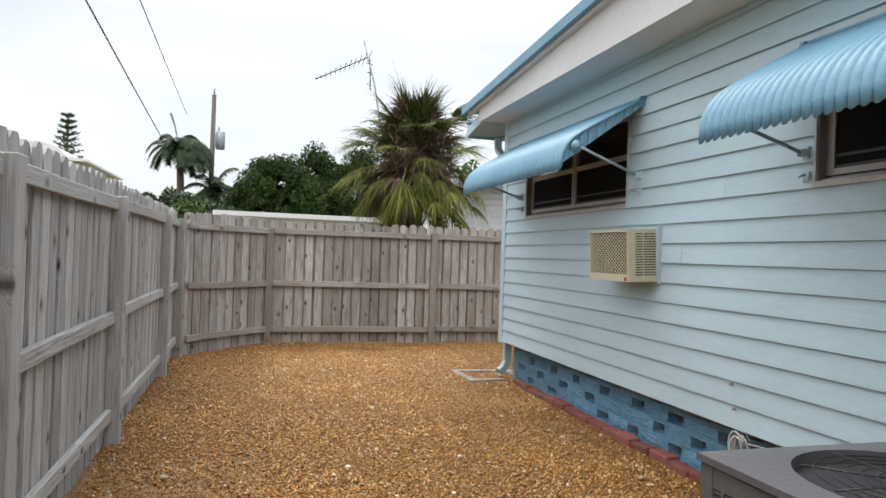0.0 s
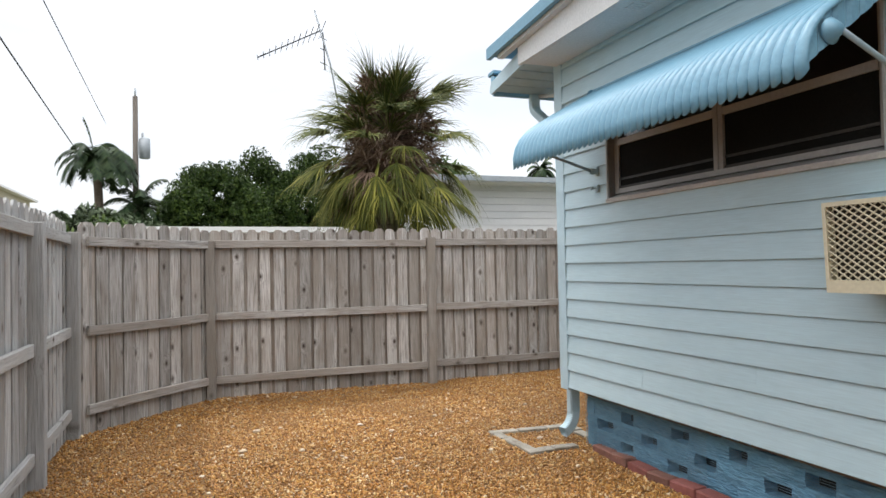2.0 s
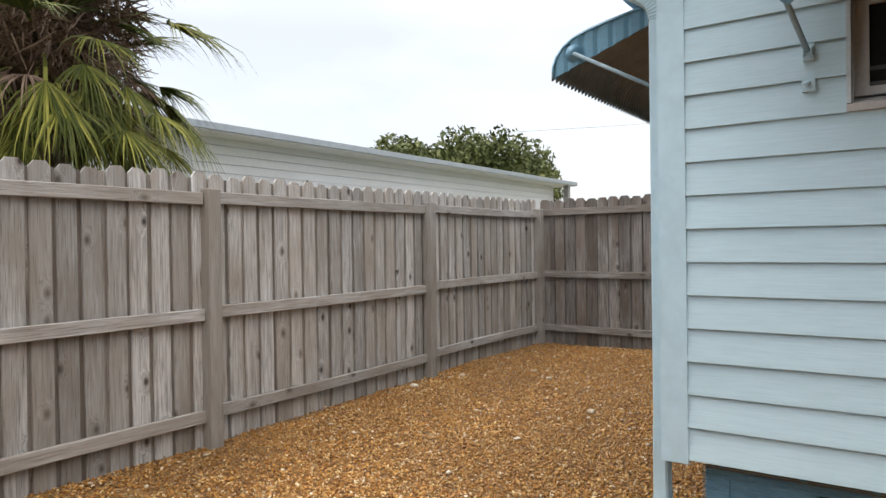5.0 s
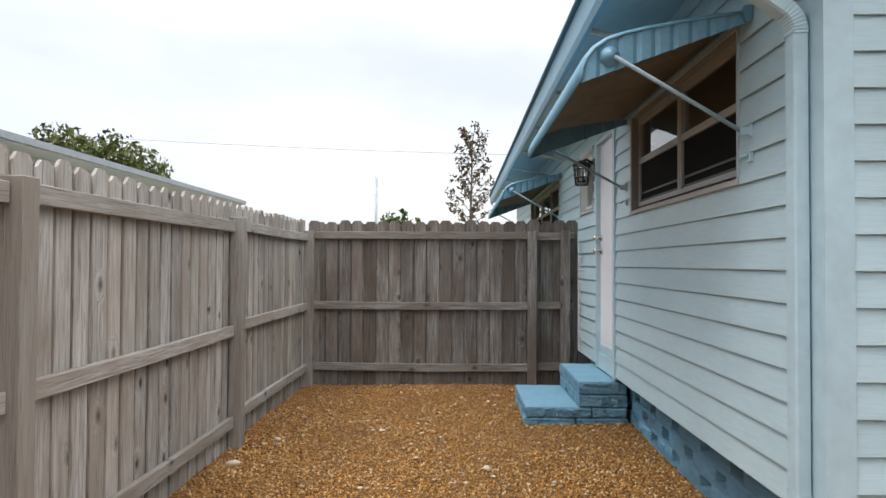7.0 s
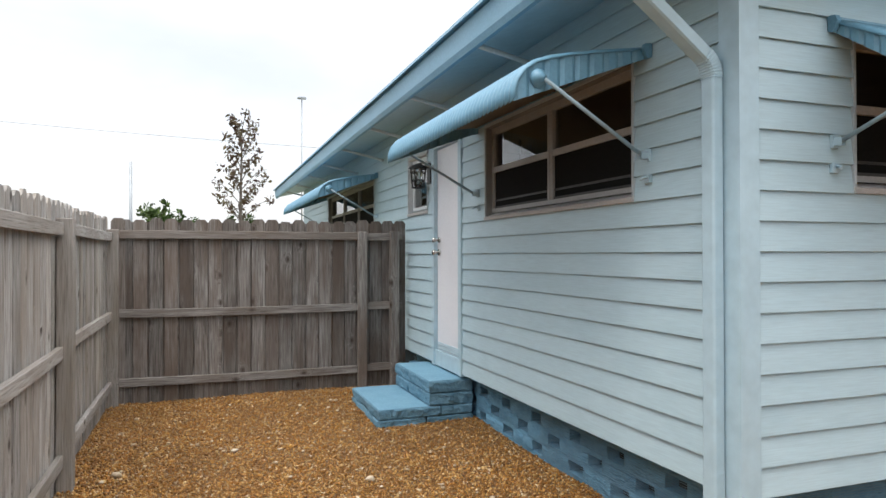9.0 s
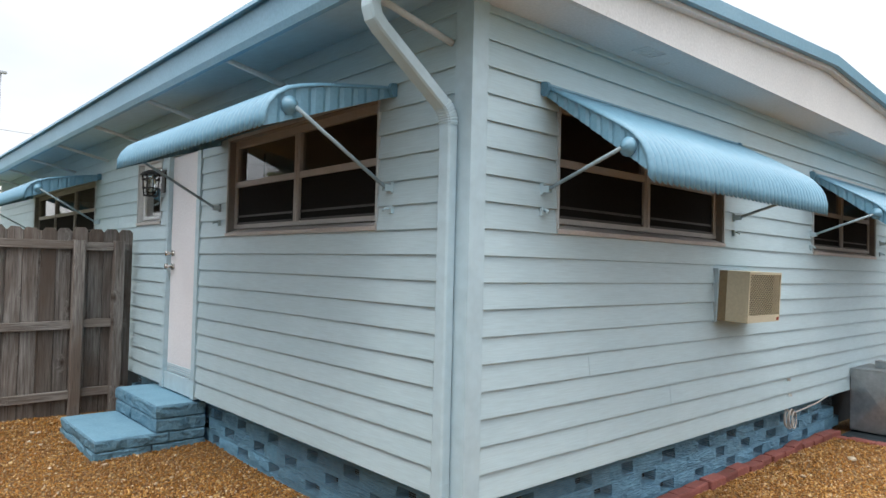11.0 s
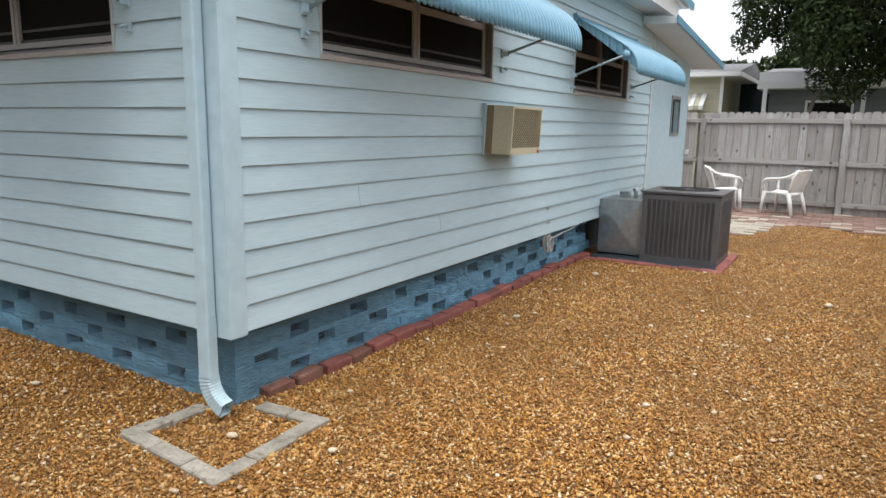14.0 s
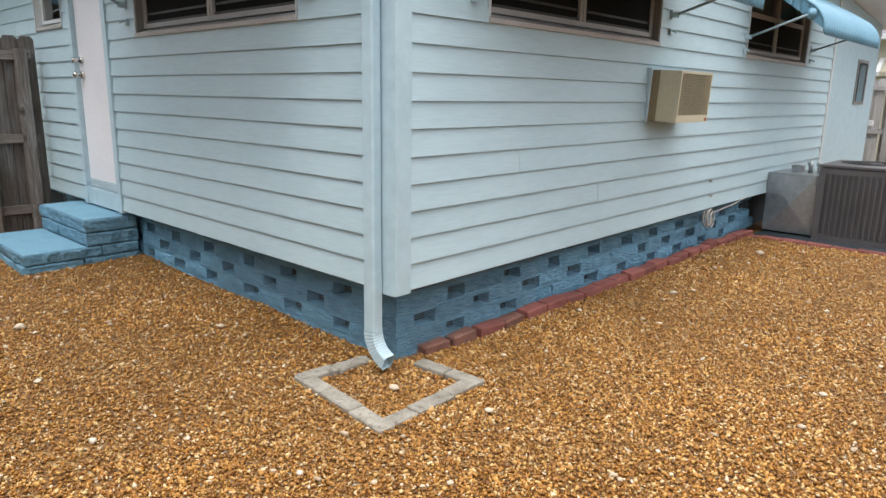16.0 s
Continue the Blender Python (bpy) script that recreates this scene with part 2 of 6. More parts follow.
def wood_material(name, tones, along="z", vary=0.22):
    """Weathered board: long grain that bends round knots, dark streaks, brown stains."""
    m, nodes, links, b = material(name)
    tc = nodes.new("ShaderNodeTexCoord")
    info = nodes.new("ShaderNodeObjectInfo")
    mul = nodes.new("ShaderNodeMath")
    mul.operation, mul.inputs[1].default_value = "MULTIPLY", 23.0
    links.new(info.outputs["Random"], mul.inputs[0])
    add = nodes.new("ShaderNodeVectorMath")
    links.new(tc.outputs["Object"], add.inputs[0])
    links.new(mul.outputs[0], add.inputs[1])

    def mapped(vec, scale):
        mp = nodes.new("ShaderNodeMapping")
        mp.inputs["Scale"].default_value = scale if along == "z" else scale[::-1]
        links.new(vec, mp.inputs["Vector"])
        return mp.outputs["Vector"]

    def grain_noise(vec, scale, stretch, detail, rough):
        n = nodes.new("ShaderNodeTexNoise")
        n.inputs["Scale"].default_value, n.inputs["Detail"].default_value, n.inputs["Roughness"].default_value = scale, detail, rough
        links.new(mapped(vec, stretch), n.inputs["Vector"])
        return n.outputs["Fac"]

    vor = nodes.new("ShaderNodeTexVoronoi")
    vor.voronoi_dimensions = "2D"
    vor.inputs["Scale"].default_value = 5.2
    split, flat = nodes.new("ShaderNodeSeparateXYZ"), nodes.new("ShaderNodeCombineXYZ")
    links.new(mapped(add.outputs[0], (1.0, 1.0, 0.6)), split.inputs[0])
    links.new(split.outputs["X"], flat.inputs["X"])
    links.new(split.outputs["Z"], flat.inputs["Y"])
    links.new(flat.outputs[0], vor.inputs["Vector"])
    sep = nodes.new("ShaderNodeSeparateColor")
    links.new(vor.outputs["Color"], sep.inputs[0])
    chosen = ramp(nodes, links, sep.outputs[0], ((0.66, (0, 0, 0)), (0.70, (1, 1, 1))))
    swell = mixed(nodes, links, 1.0, ramp(nodes, links, vor.outputs["Distance"], ((0.02, (0.055, 0.055, 0.055)), (0.30, (0, 0, 0)))), chosen, "MULTIPLY")
    bent = nodes.new("ShaderNodeVectorMath")
    links.new(add.outputs[0], bent.inputs[0])
    links.new(swell, bent.inputs[1])
    grain = grain_noise(bent.outputs[0], 9, (7, 7, 0.35), 6, 0.65)
    broad = grain_noise(add.outputs[0], 1.6, (3, 3, 0.9), 3, 0.55)
    col = ramp(nodes, links, grain, ((0.25, tones[0]), (0.48, tones[1]), (0.75, tones[2])))
    col = mixed(nodes, links, ramp(nodes, links, broad, ((0.42, (0, 0, 0)), (0.66, (0.85, 0.85, 0.85)))), col, tones[3])
    streak = grain_noise(bent.outputs[0], 24, (9, 9, 0.22), 3, 0.55)
    col = mixed(nodes, links, ramp(nodes, links, streak, ((0.55, (0, 0, 0)), (0.70, (0.8, 0.8, 0.8)))), col, tones[4])
    ring = mixed(nodes, links, 1.0, ramp(nodes, links, vor.outputs["Distance"], ((0.035, (1, 1, 1)), (0.075, (0.55, 0.55, 0.55)), (0.15, (0, 0, 0)))), chosen, "MULTIPLY")
    col = mixed(nodes, links, ring, col, (0.065, 0.05, 0.04))
    # some boards are browner than others
    frac = nodes.new("ShaderNodeMath")
    frac.operation, frac.inputs[1].default_value = "PINGPONG", 1.0
    links.new(mul.outputs[0], frac.inputs[0])
    col = mixed(nodes, links, ramp(nodes, links, frac.outputs[0], ((0.45, (0, 0, 0)), (1.0, (0.6, 0.6, 0.6)))), col, tones[3])
    links.new(varied(nodes, links, col, vary), b.inputs["Base Color"])
    b.inputs["Roughness"].default_value, b.inputs["Specular IOR Level"].default_value = 0.88, 0.2
    bumped(nodes, links, b, grain, 0.9, 0.010)
    return m


M_WOOD = wood_material("weathered_fence_board", ((0.17, 0.158, 0.145), (0.43, 0.412, 0.387), (0.64, 0.625, 0.60), (0.29, 0.254, 0.217), (0.088, 0.073, 0.061)), vary=0.28)
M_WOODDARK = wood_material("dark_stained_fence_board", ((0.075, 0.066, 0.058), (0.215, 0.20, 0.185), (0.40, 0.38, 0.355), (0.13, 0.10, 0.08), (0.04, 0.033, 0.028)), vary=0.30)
M_WOODPALE = wood_material("bleached_fence_board", ((0.22, 0.215, 0.205), (0.36, 0.355, 0.345), (0.49, 0.485, 0.475), (0.29, 0.27, 0.25), (0.13, 0.12, 0.11)), vary=0.14)
M_WOODGREY = wood_material("silver_grey_fence_board", ((0.19, 0.19, 0.185), (0.43, 0.43, 0.42), (0.58, 0.58, 0.57), (0.33, 0.315, 0.295), (0.12, 0.115, 0.105)), vary=0.22)
M_POSTGREY = wood_material("silver_grey_fence_post", ((0.26, 0.26, 0.25), (0.43, 0.43, 0.42), (0.52, 0.52, 0.51), (0.35, 0.34, 0.32), (0.15, 0.145, 0.135)), vary=0.10)
# Browner, darker copy of the board wood: shade of the gaps as colour.
M_WOODSHADE = wood_material("gap_shade_brown_board", ((0.12, 0.105, 0.09), (0.28, 0.25, 0.217), (0.42, 0.39, 0.35), (0.19, 0.155, 0.125), (0.07, 0.057, 0.047)), vary=0.28)
M_POST = wood_material("weathered_fence_post", ((0.19, 0.18, 0.165), (0.34, 0.32, 0.30), (0.46, 0.44, 0.415), (0.25, 0.22, 0.185), (0.10, 0.085, 0.07)), vary=0.10)
M_RAIL = wood_material("weathered_fence_rail", ((0.21, 0.195, 0.18), (0.40, 0.38, 0.355), (0.54, 0.52, 0.495), (0.28, 0.245, 0.21), (0.09, 0.075, 0.062)), "x", 0.10)
M_RAILGREY = wood_material("silver_grey_fence_rail", ((0.25, 0.25, 0.24), (0.44, 0.44, 0.43), (0.56, 0.56, 0.55), (0.36, 0.35, 0.33), (0.13, 0.125, 0.115)), "x", 0.08)
M_RAILDARK = wood_material("dark_weathered_rail", ((0.10, 0.09, 0.08), (0.27, 0.25, 0.23), (0.42, 0.40, 0.375), (0.17, 0.14, 0.115), (0.05, 0.042, 0.036)), "x", 0.10)
M_RAILPALE = wood_material("bleached_fence_rail", ((0.24, 0.235, 0.225), (0.37, 0.365, 0.355), (0.48, 0.475, 0.465), (0.30, 0.28, 0.26), (0.13, 0.12, 0.11)), "x", 0.08)


def gravel_material(name, island):
    m, nodes, links, b = material(name)
    if island:
        geo = nodes.new("ShaderNodeNewGeometry")
        pick = geo.outputs["Random Per Island"]
    else:
        tc = nodes.new("ShaderNodeTexCoord")
        vor = nodes.new("ShaderNodeTexVoronoi")
        vor.inputs["Scale"].default_value = 78
        links.new(tc.outputs["Object"], vor.inputs["Vector"])
        sep = nodes.new("ShaderNodeSeparateColor")
        links.new(vor.outputs["Color"], sep.inputs[0])
        pick = sep.outputs[0]
        bumped(nodes, links, b, vor.outputs["Distance"], 1.0, 0.012)
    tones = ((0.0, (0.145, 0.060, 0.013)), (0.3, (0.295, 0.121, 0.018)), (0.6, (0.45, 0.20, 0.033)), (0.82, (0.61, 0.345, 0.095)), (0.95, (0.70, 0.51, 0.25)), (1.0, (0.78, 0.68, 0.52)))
    # bed tones cut well below the stones', painting in the shade between them
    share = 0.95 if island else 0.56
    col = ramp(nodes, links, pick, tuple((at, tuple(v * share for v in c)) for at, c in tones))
    patch = noise_tex(nodes, links, 0.9, detail=4, offset=False)
    col = mixed(nodes, links, ramp(nodes, links, patch, ((0.40, (0.0, 0.0, 0.0)), (0.66, (0.45, 0.45, 0.45)))), col, (0.22, 0.11, 0.03))
    links.new(col, b.inputs["Base Color"])
    b.inputs["Roughness"].default_value, b.inputs["Specular IOR Level"].default_value = 0.38, 0.5
    return m


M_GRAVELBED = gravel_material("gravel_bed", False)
M_STONE = gravel_material("river_gravel", True)


def leaf_material(name, low, mid, high):
    m, nodes, links, b = material(name)
    geo = nodes.new("ShaderNodeNewGeometry")
    col = ramp(nodes, links, geo.outputs["Random Per Island"], ((0.0, low), (0.6, mid), (1.0, high)))
    broad = noise_tex(nodes, links, 1.2, detail=3, offset=False)
    col = mixed(nodes, links, ramp(nodes, links, broad, ((0.4, (0, 0, 0)), (0.7, (0.5, 0.5, 0.5)))), col, low)
    links.new(col, b.inputs["Base Color"])
    b.inputs["Roughness"].default_value, b.inputs["Specular IOR Level"].default_value = 0.55, 0.18
    return m


M_OAK = leaf_material("dark_oak_leaves", (0.011, 0.02, 0.007), (0.026, 0.045, 0.013), (0.062, 0.088, 0.03))
M_OAKFAR = leaf_material("olive_oak_leaves", (0.055, 0.07, 0.022), (0.11, 0.13, 0.045), (0.19, 0.20, 0.075))
M_BUSH = leaf_material("dense_green_leaves", (0.012, 0.026, 0.005), (0.034, 0.064, 0.011), (0.085, 0.125, 0.024))
M_PALM = leaf_material("yellow_green_frond", (0.045, 0.058, 0.012), (0.115, 0.125, 0.022), (0.30, 0.28, 0.06))
M_PALMTOP = leaf_material("green_frond", (0.03, 0.06, 0.015), (0.06, 0.10, 0.025), (0.11, 0.15, 0.04))
M_PALMMID = leaf_material("olive_frond", (0.045, 0.065, 0.018), (0.10, 0.12, 0.033), (0.24, 0.24, 0.07))
M_PALMDARK = leaf_material("dark_green_frond", (0.012, 0.028, 0.012), (0.03, 0.055, 0.02), (0.06, 0.085, 0.03))
M_BROWNLEAF = leaf_material("withered_fronds", (0.09, 0.058, 0.042), (0.20, 0.135, 0.10), (0.36, 0.26, 0.19))
M_GREYGREEN = leaf_material("grey_green_leaves", (0.03, 0.045, 0.02), (0.075, 0.105, 0.055), (0.18, 0.22, 0.14))
M_REDLEAF = leaf_material("reddish_sparse_leaves", (0.05, 0.025, 0.02), (0.10, 0.07, 0.035), (0.14, 0.13, 0.06))


# ---- mesh helpers ----
def box(bm, x0, x1, y0, y1, z0, z1, m=None):
    vs = [bm.verts.new((x, y, z)) for x in (x0, x1) for y in (y0, y1) for z in (z0, z1)]
    if m is not None:
        for v in vs:
            v.co = m @ v.co
    for f in ((0, 1, 3, 2), (4, 6, 7, 5), (0, 4, 5, 1), (2, 3, 7, 6), (0, 2, 6, 4), (1, 5, 7, 3)):
        bm.faces.new([vs[i] for i in f])
    return vs


def soft_box(x0, x1, y0, y1, z0, z1, r=0.006, seg=2):
    bm = bmesh.new()
    box(bm, x0, x1, y0, y1, z0, z1)
    bmesh.ops.bevel(bm, geom=bm.edges[:], offset=r, segments=seg, affect="EDGES", profile=0.6)
    return bm


def prism(bm, outline, y0, y1, to=lambda a, h, b: (a, h, b)):
    """An outline of (a, b) pairs drawn out from y0 to y1; to() places a corner."""
    lo = [bm.verts.new(to(a, y0, b)) for a, b in outline]
    hi = [bm.verts.new(to(a, y1, b)) for a, b in outline]
    n = len(outline)
    bm.faces.new(lo)
    bm.faces.new(hi[::-1])
    for i in range(n):
        bm.faces.new((lo[i], hi[i], hi[(i + 1) % n], lo[(i + 1) % n]))


def tube(bm, pts, r, n=8, caps=True, flat=1.0):
    """A round or flattened tube along points; r is one radius or one for each point."""
    pts = [Vector(p) for p in pts]
    rings = []
    up = Vector((0, 0, 1))
    for i, p in enumerate(pts):
        d = (pts[min(i + 1, len(pts) - 1)] - pts[max(i - 1, 0)]).normalized()
        side = d.cross(up)
        if side.length < 0.05:
            side = d.cross(Vector((0, 1, 0)))
        side.normalize()
        top = side.cross(d).normalized()
        rad = r[i] if isinstance(r, (list, tuple)) else r
        rings.append([bm.verts.new(p + rad * (math.cos(2 * math.pi * k / n) * side + flat * math.sin(2 * math.pi * k / n) * top)) for k in range(n)])
    for a, b in zip(rings, rings[1:]):
        for k in range(n):
            bm.faces.new((a[k], a[(k + 1) % n], b[(k + 1) % n], b[k])).smooth = True
    if caps:
        bm.faces.new(rings[0][::-1])
        bm.faces.new(rings[-1])


def part(name, bm, material_, parent=None, label="", pose_=None, smooth=False):
    """Links a bmesh as one mesh object, under a thing where one is given."""
    if isinstance(bm, bpy.types.Mesh):
        me = bm
    else:
        bmesh.ops.recalc_face_normals(bm, faces=bm.faces[:])
        me = bpy.data.meshes.new(name)
        bm.to_mesh(me)
        bm.free()
        me.materials.append(material_)
        if smooth:
            me.polygons.foreach_set("use_smooth", [True] * len(me.polygons))
    ob = new(name, me)
    ob.parent = parent
    if pose_ is not None:
        ob.matrix_basis = pose_
    if label:
        ob["label"] = label
    return ob


def thing(name, m, label, category, group="", kind=""):
    ob = new(name)
    ob.empty_display_size = 0.1
    ob.matrix_basis = m
    return tagged(ob, label, category, group, kind)


def raw_mesh(name, verts, faces, material_, smooth=False):
    me = bpy.data.meshes.new(name)
    me.from_pydata(verts, [], faces)
    me.materials.append(material_)
    if smooth:
        me.polygons.foreach_set("use_smooth", [True] * len(me.polygons))
    return me


# Wall frames: x along the wall, y out of it, z up.
GX, SY = 3.17, 7.48
M_GABLE = pose(GX, 0, 0, 0, 0, 90)
M_SIDE = pose(0, SY, 0)
BASE, LAP = 0.42, 0.1333
M_EAVE = surface("light_blue_eave", (0.20, 0.385, 0.51), (0.25, 0.44, 0.57), 2.5, rough=0.45, bump=0.04)
WTOP = 2.50

# ---- ground ----
bm = bmesh.new()
bmesh.ops.create_grid(bm, x_segments=8, y_segments=8, size=900)
tagged(part("ground", bm, M_GROUND, pose_=pose(0, 0, -0.14)), "sandy ground with sparse grass reaching away", "ground", kind="structure")


def ground_height(x, y):
    return 0.018 * noise.noise((x * 0.7, y * 0.7, 0)) + 0.012 * noise.noise((x * 2.1, y * 2.1, 4)) + 0.05 * min(1, max(0, (x - 3.5) / 4.0)) - 0.05 * min(1, max(0, (2.5 - y) / 4.0))


bm = bmesh.new()
nx, ny = 90, 150
grid = [[bm.verts.new((x, y, ground_height(x, y) - 0.012)) for y in np.linspace(-4.8, 10.62, ny)] for x in np.linspace(-0.55, 8.15, nx)]
for i in range(nx - 1):
    for j in range(ny - 1):
        bm.faces.new((grid[i][j], grid[i + 1][j], grid[i + 1][j + 1], grid[i][j + 1]))
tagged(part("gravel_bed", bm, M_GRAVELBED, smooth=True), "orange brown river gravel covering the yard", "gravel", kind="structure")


# ---- house shell ----
def wall_core(bm, u0, u1, z0, z1, y0, y1, holes):
    us = sorted({u0, u1, *[c for h in holes for c in h[:2] if u0 < c < u1]})
    zs = sorted({z0, z1, *[c for h in holes for c in h[2:] if z0 < c < z1]})
    for a, b in zip(us, us[1:]):
        for c, d in zip(zs, zs[1:]):
            um, zm = (a + b) / 2, (c + d) / 2
            if not any(h[0] < um < h[1] and h[2] < zm < h[3] for h in holes):
                box(bm, a, b, y0, y1, c, d)


def siding_piece(wall, a, b, z, top, lo, hi, extra=0.0):
    """A length of lapped board; lo and hi trim it where an opening cuts into its height."""
    lip = 0.0175 + extra
    at = lambda q: lip + (0.002 - lip) * max(0.0, (q - z - 0.016) / (LAP - 0.01))
    bm_ = bmesh.new()
    foot = ((-0.002, z + 0.016), (0.003, z + 0.016), (lip - 0.004, z - 0.001), (lip, z + 0.001), (lip - 0.001, z + 0.016)) if lo <= z else ((-0.002, lo), (at(lo), lo))
    head = ((0.002, top + 0.006), (-0.002, top + 0.006)) if hi >= top else ((at(hi), hi), (-0.002, hi))
    prism(bm_, foot + head, a + 0.0008, b - 0.0008, lambda p, h, q: (h, p, q))
    part("siding_board", bm_, M_SIDING, wall)


def siding(wall, u0, u1, z0, z1, holes, seams):
    """Lapped boards, each a wedge thicker at its lower lip, cut round the openings."""
    row, z = 0, z0
    while z < z1 - 0.01:
        top = min(z + LAP, z1)
        spans = [(u0, u1)]
        for h in holes:
            if h[2] < top - 0.004 and h[3] > z + 0.004:
                nxt = []
                for a, b in spans:
                    if h[0] > a:
                        nxt.append((a, min(b, h[0])))
                    if h[1] < b:
                        nxt.append((max(a, h[1]), b))
                spans = [q for q in nxt if q[1] - q[0] > 0.01]
                if h[2] > z + 0.02:
                    siding_piece(wall, h[0], h[1], z, top, z, h[2])
                if h[3] < top - 0.02:
                    siding_piece(wall, h[0], h[1], z, top, h[3], top)
        for a, b in spans:
            edges = [a, *sorted(q for q in seams.get(row, ()) if a + 0.3 < q < b - 0.3), b]
            for k, (c, d) in enumerate(zip(edges, edges[1:])):
                siding_piece(wall, c, d, z, top, z, top, 0.0015 if k % 2 else 0)
        z += LAP
        row += 1


WIN = (1.785, WTOP)
gable_holes = [(1.33, 3.12, *WIN), (4.89, 6.82, *WIN)]
side_holes = [(3.912, 5.87, *WIN), (6.46, 7.14, 0.47, 2.52), (7.36, 8.02, 1.93, 2.52), (9.6, 13.0, *WIN)]

bm = bmesh.new()
wall_core(bm, 0.20, 7.48, BASE, 2.97, -0.12, -0.003, gable_holes)
wall_gable = tagged(part("wall_gable", bm, M_TRIM, pose_=M_GABLE), "pale blue lapped siding on the gable end", "wall", kind="structure")
gable_seams = {1: (6.51,), 2: (5.6, 2.0), 4: (6.51, 2.0), 7: (4.2,), 10: (3.8,), 13: (3.9,), 15: (5.4, 3.5), 16: (2.6,), 3: (2.0,)}
siding(wall_gable, 0.22, 7.40, BASE, 2.87, [(a - 0.012, b + 0.012, c - 0.028, d + 0.03) for a, b, c, d in gable_holes], gable_seams)

bm = bmesh.new()
wall_core(bm, 3.29, 16.2, BASE, 3.0, -0.12, -0.003, side_holes)
wall_side = tagged(part("wall_side", bm, M_TRIM, pose_=M_SIDE), "pale blue lapped siding on the long side wall", "wall", kind="structure")
siding(wall_side, 3.26, 16.2, BASE, 2.96, [(a - 0.012, b + 0.012, c - 0.028, d + 0.03) for a, b, c, d in side_holes if a != 6.46] + [(6.40, 7.20, 0.40, 2.57)], {r: (8.6 + (r * 1.37) % 3.0, 12.5) for r in range(20)})

# corner post, end trims
bm = bmesh.new()
for x0, x1, y0, y1 in ((3.150, 3.172, 7.392, 7.5), (3.172, 3.272, 7.478, 7.5)):
    box(bm, x0, x1, y0, y1, 0.405, 2.93)
tagged(part("trim_corner", bm, M_TRIM), "pale blue corner trim post", "trim", kind="structure")
bm = bmesh.new()
box(bm, 3.146, 3.175, 0.165, 0.22, 0.41, 2.92)
tagged(part("trim_end", bm, M_TRIMLINE), "light trim strip at the end of the siding", "trim", kind="structure")

# plain closing walls, floor and ceiling of the house
bm = bmesh.new()
box(bm, 16.08, 16.2, -2.2, 7.36, 0.0, 3.0)
box(bm, 3.3, 16.08, -2.3, -2.2, 0.0, 2.8)
tagged(part("wall_far", bm, M_SIDING), "pale blue plain house walls", "wall", kind="structure")
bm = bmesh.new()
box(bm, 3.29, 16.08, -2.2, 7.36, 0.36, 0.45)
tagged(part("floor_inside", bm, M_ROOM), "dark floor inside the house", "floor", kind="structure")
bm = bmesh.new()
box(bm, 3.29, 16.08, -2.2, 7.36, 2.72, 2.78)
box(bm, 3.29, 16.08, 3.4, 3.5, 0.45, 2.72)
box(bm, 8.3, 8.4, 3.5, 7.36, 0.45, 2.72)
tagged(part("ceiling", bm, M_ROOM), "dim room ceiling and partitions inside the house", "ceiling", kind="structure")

# addition beyond the gable wall
bm = bmesh.new()
wall_core(bm, -2.25, 0.165, 0.0, 2.46, -0.12, 0.004, [(-1.62, -1.14, 1.38, 1.90), (-1.24, -1.02, 2.32, 2.46)])
prism(bm, ((-2.25, 2.46), (0.165, 2.46), (0.165, 2.66), (-2.25, 2.47)), -0.12, 0.004)
wall_add = tagged(part("wall_addition", bm, M_TRIM, pose_=M_GABLE), "smooth pale blue wall of the addition", "wall", kind="structure")
bm = bmesh.new()
box(bm, -1.62, -1.14, -0.10, -0.07, 1.38, 1.90)
part("pane", bm, M_SCREEN, wall_add, "dark small window")
bm = bmesh.new()
for a, b, c, d in ((-1.66, -1.62, 1.34, 1.94), (-1.14, -1.10, 1.34, 1.94), (-1.62, -1.14, 1.34, 1.38), (-1.62, -1.14, 1.90, 1.94)):
    box(bm, a, b, 0.0, 0.02, c, d)
part("frame", bm, M_JAMB, wall_add, "grey window frame")
bm = bmesh.new()
for k in range(6):
    box(bm, -1.24, -1.02, -0.05, 0.006, 2.325 + k * 0.023, 2.337 + k * 0.023)
part("vent", bm, M_JAMB, wall_add, "small grey louvred vent")

# ---- roof ----
RIDGE = 3.85


def roof_z(y):
    return 3.315 - 0.066 * abs(y - RIDGE)


bm = bmesh.new()
prism(bm, ((-0.05, roof_z(-0.05) - 0.05), (-0.05, roof_z(-0.05)), (RIDGE, roof_z(RIDGE)), (7.80, roof_z(7.80)), (7.80, roof_z(7.80) - 0.05), (RIDGE, roof_z(RIDGE) - 0.05)), 2.76, 16.6, lambda a, h, b: (h, a, b))
roof = tagged(part("roof", bm, M_BLUEDARK), "low blue metal roof with white fascia", "roof", kind="structure")
bm = bmesh.new()
prism(bm, ((-0.06, roof_z(-0.05) - 0.075), (-0.06, roof_z(-0.05) + 0.012), (RIDGE, roof_z(RIDGE) + 0.012), (7.81, roof_z(7.80) + 0.012), (7.81, roof_z(7.80) - 0.075), (RIDGE, roof_z(RIDGE) - 0.075)), 2.725, 2.765, lambda a, h, b: (h, a, b))
part("rake_edge", bm, M_BLUE, roof, "blue metal drip edge")
bm = bmesh.new()
prism(bm, ((0.40, 2.83), (0.40, roof_z(0.4) - 0.04), (RIDGE, roof_z(RIDGE) - 0.04), (7.45, roof_z(7.45) - 0.04), (7.45, 2.845), (RIDGE, 2.845)), 2.82, 2.85, lambda a, h, b: (h, a, b))
part("fascia", bm, M_WHITE, roof, "white gable fascia board")
bm = bmesh.new()
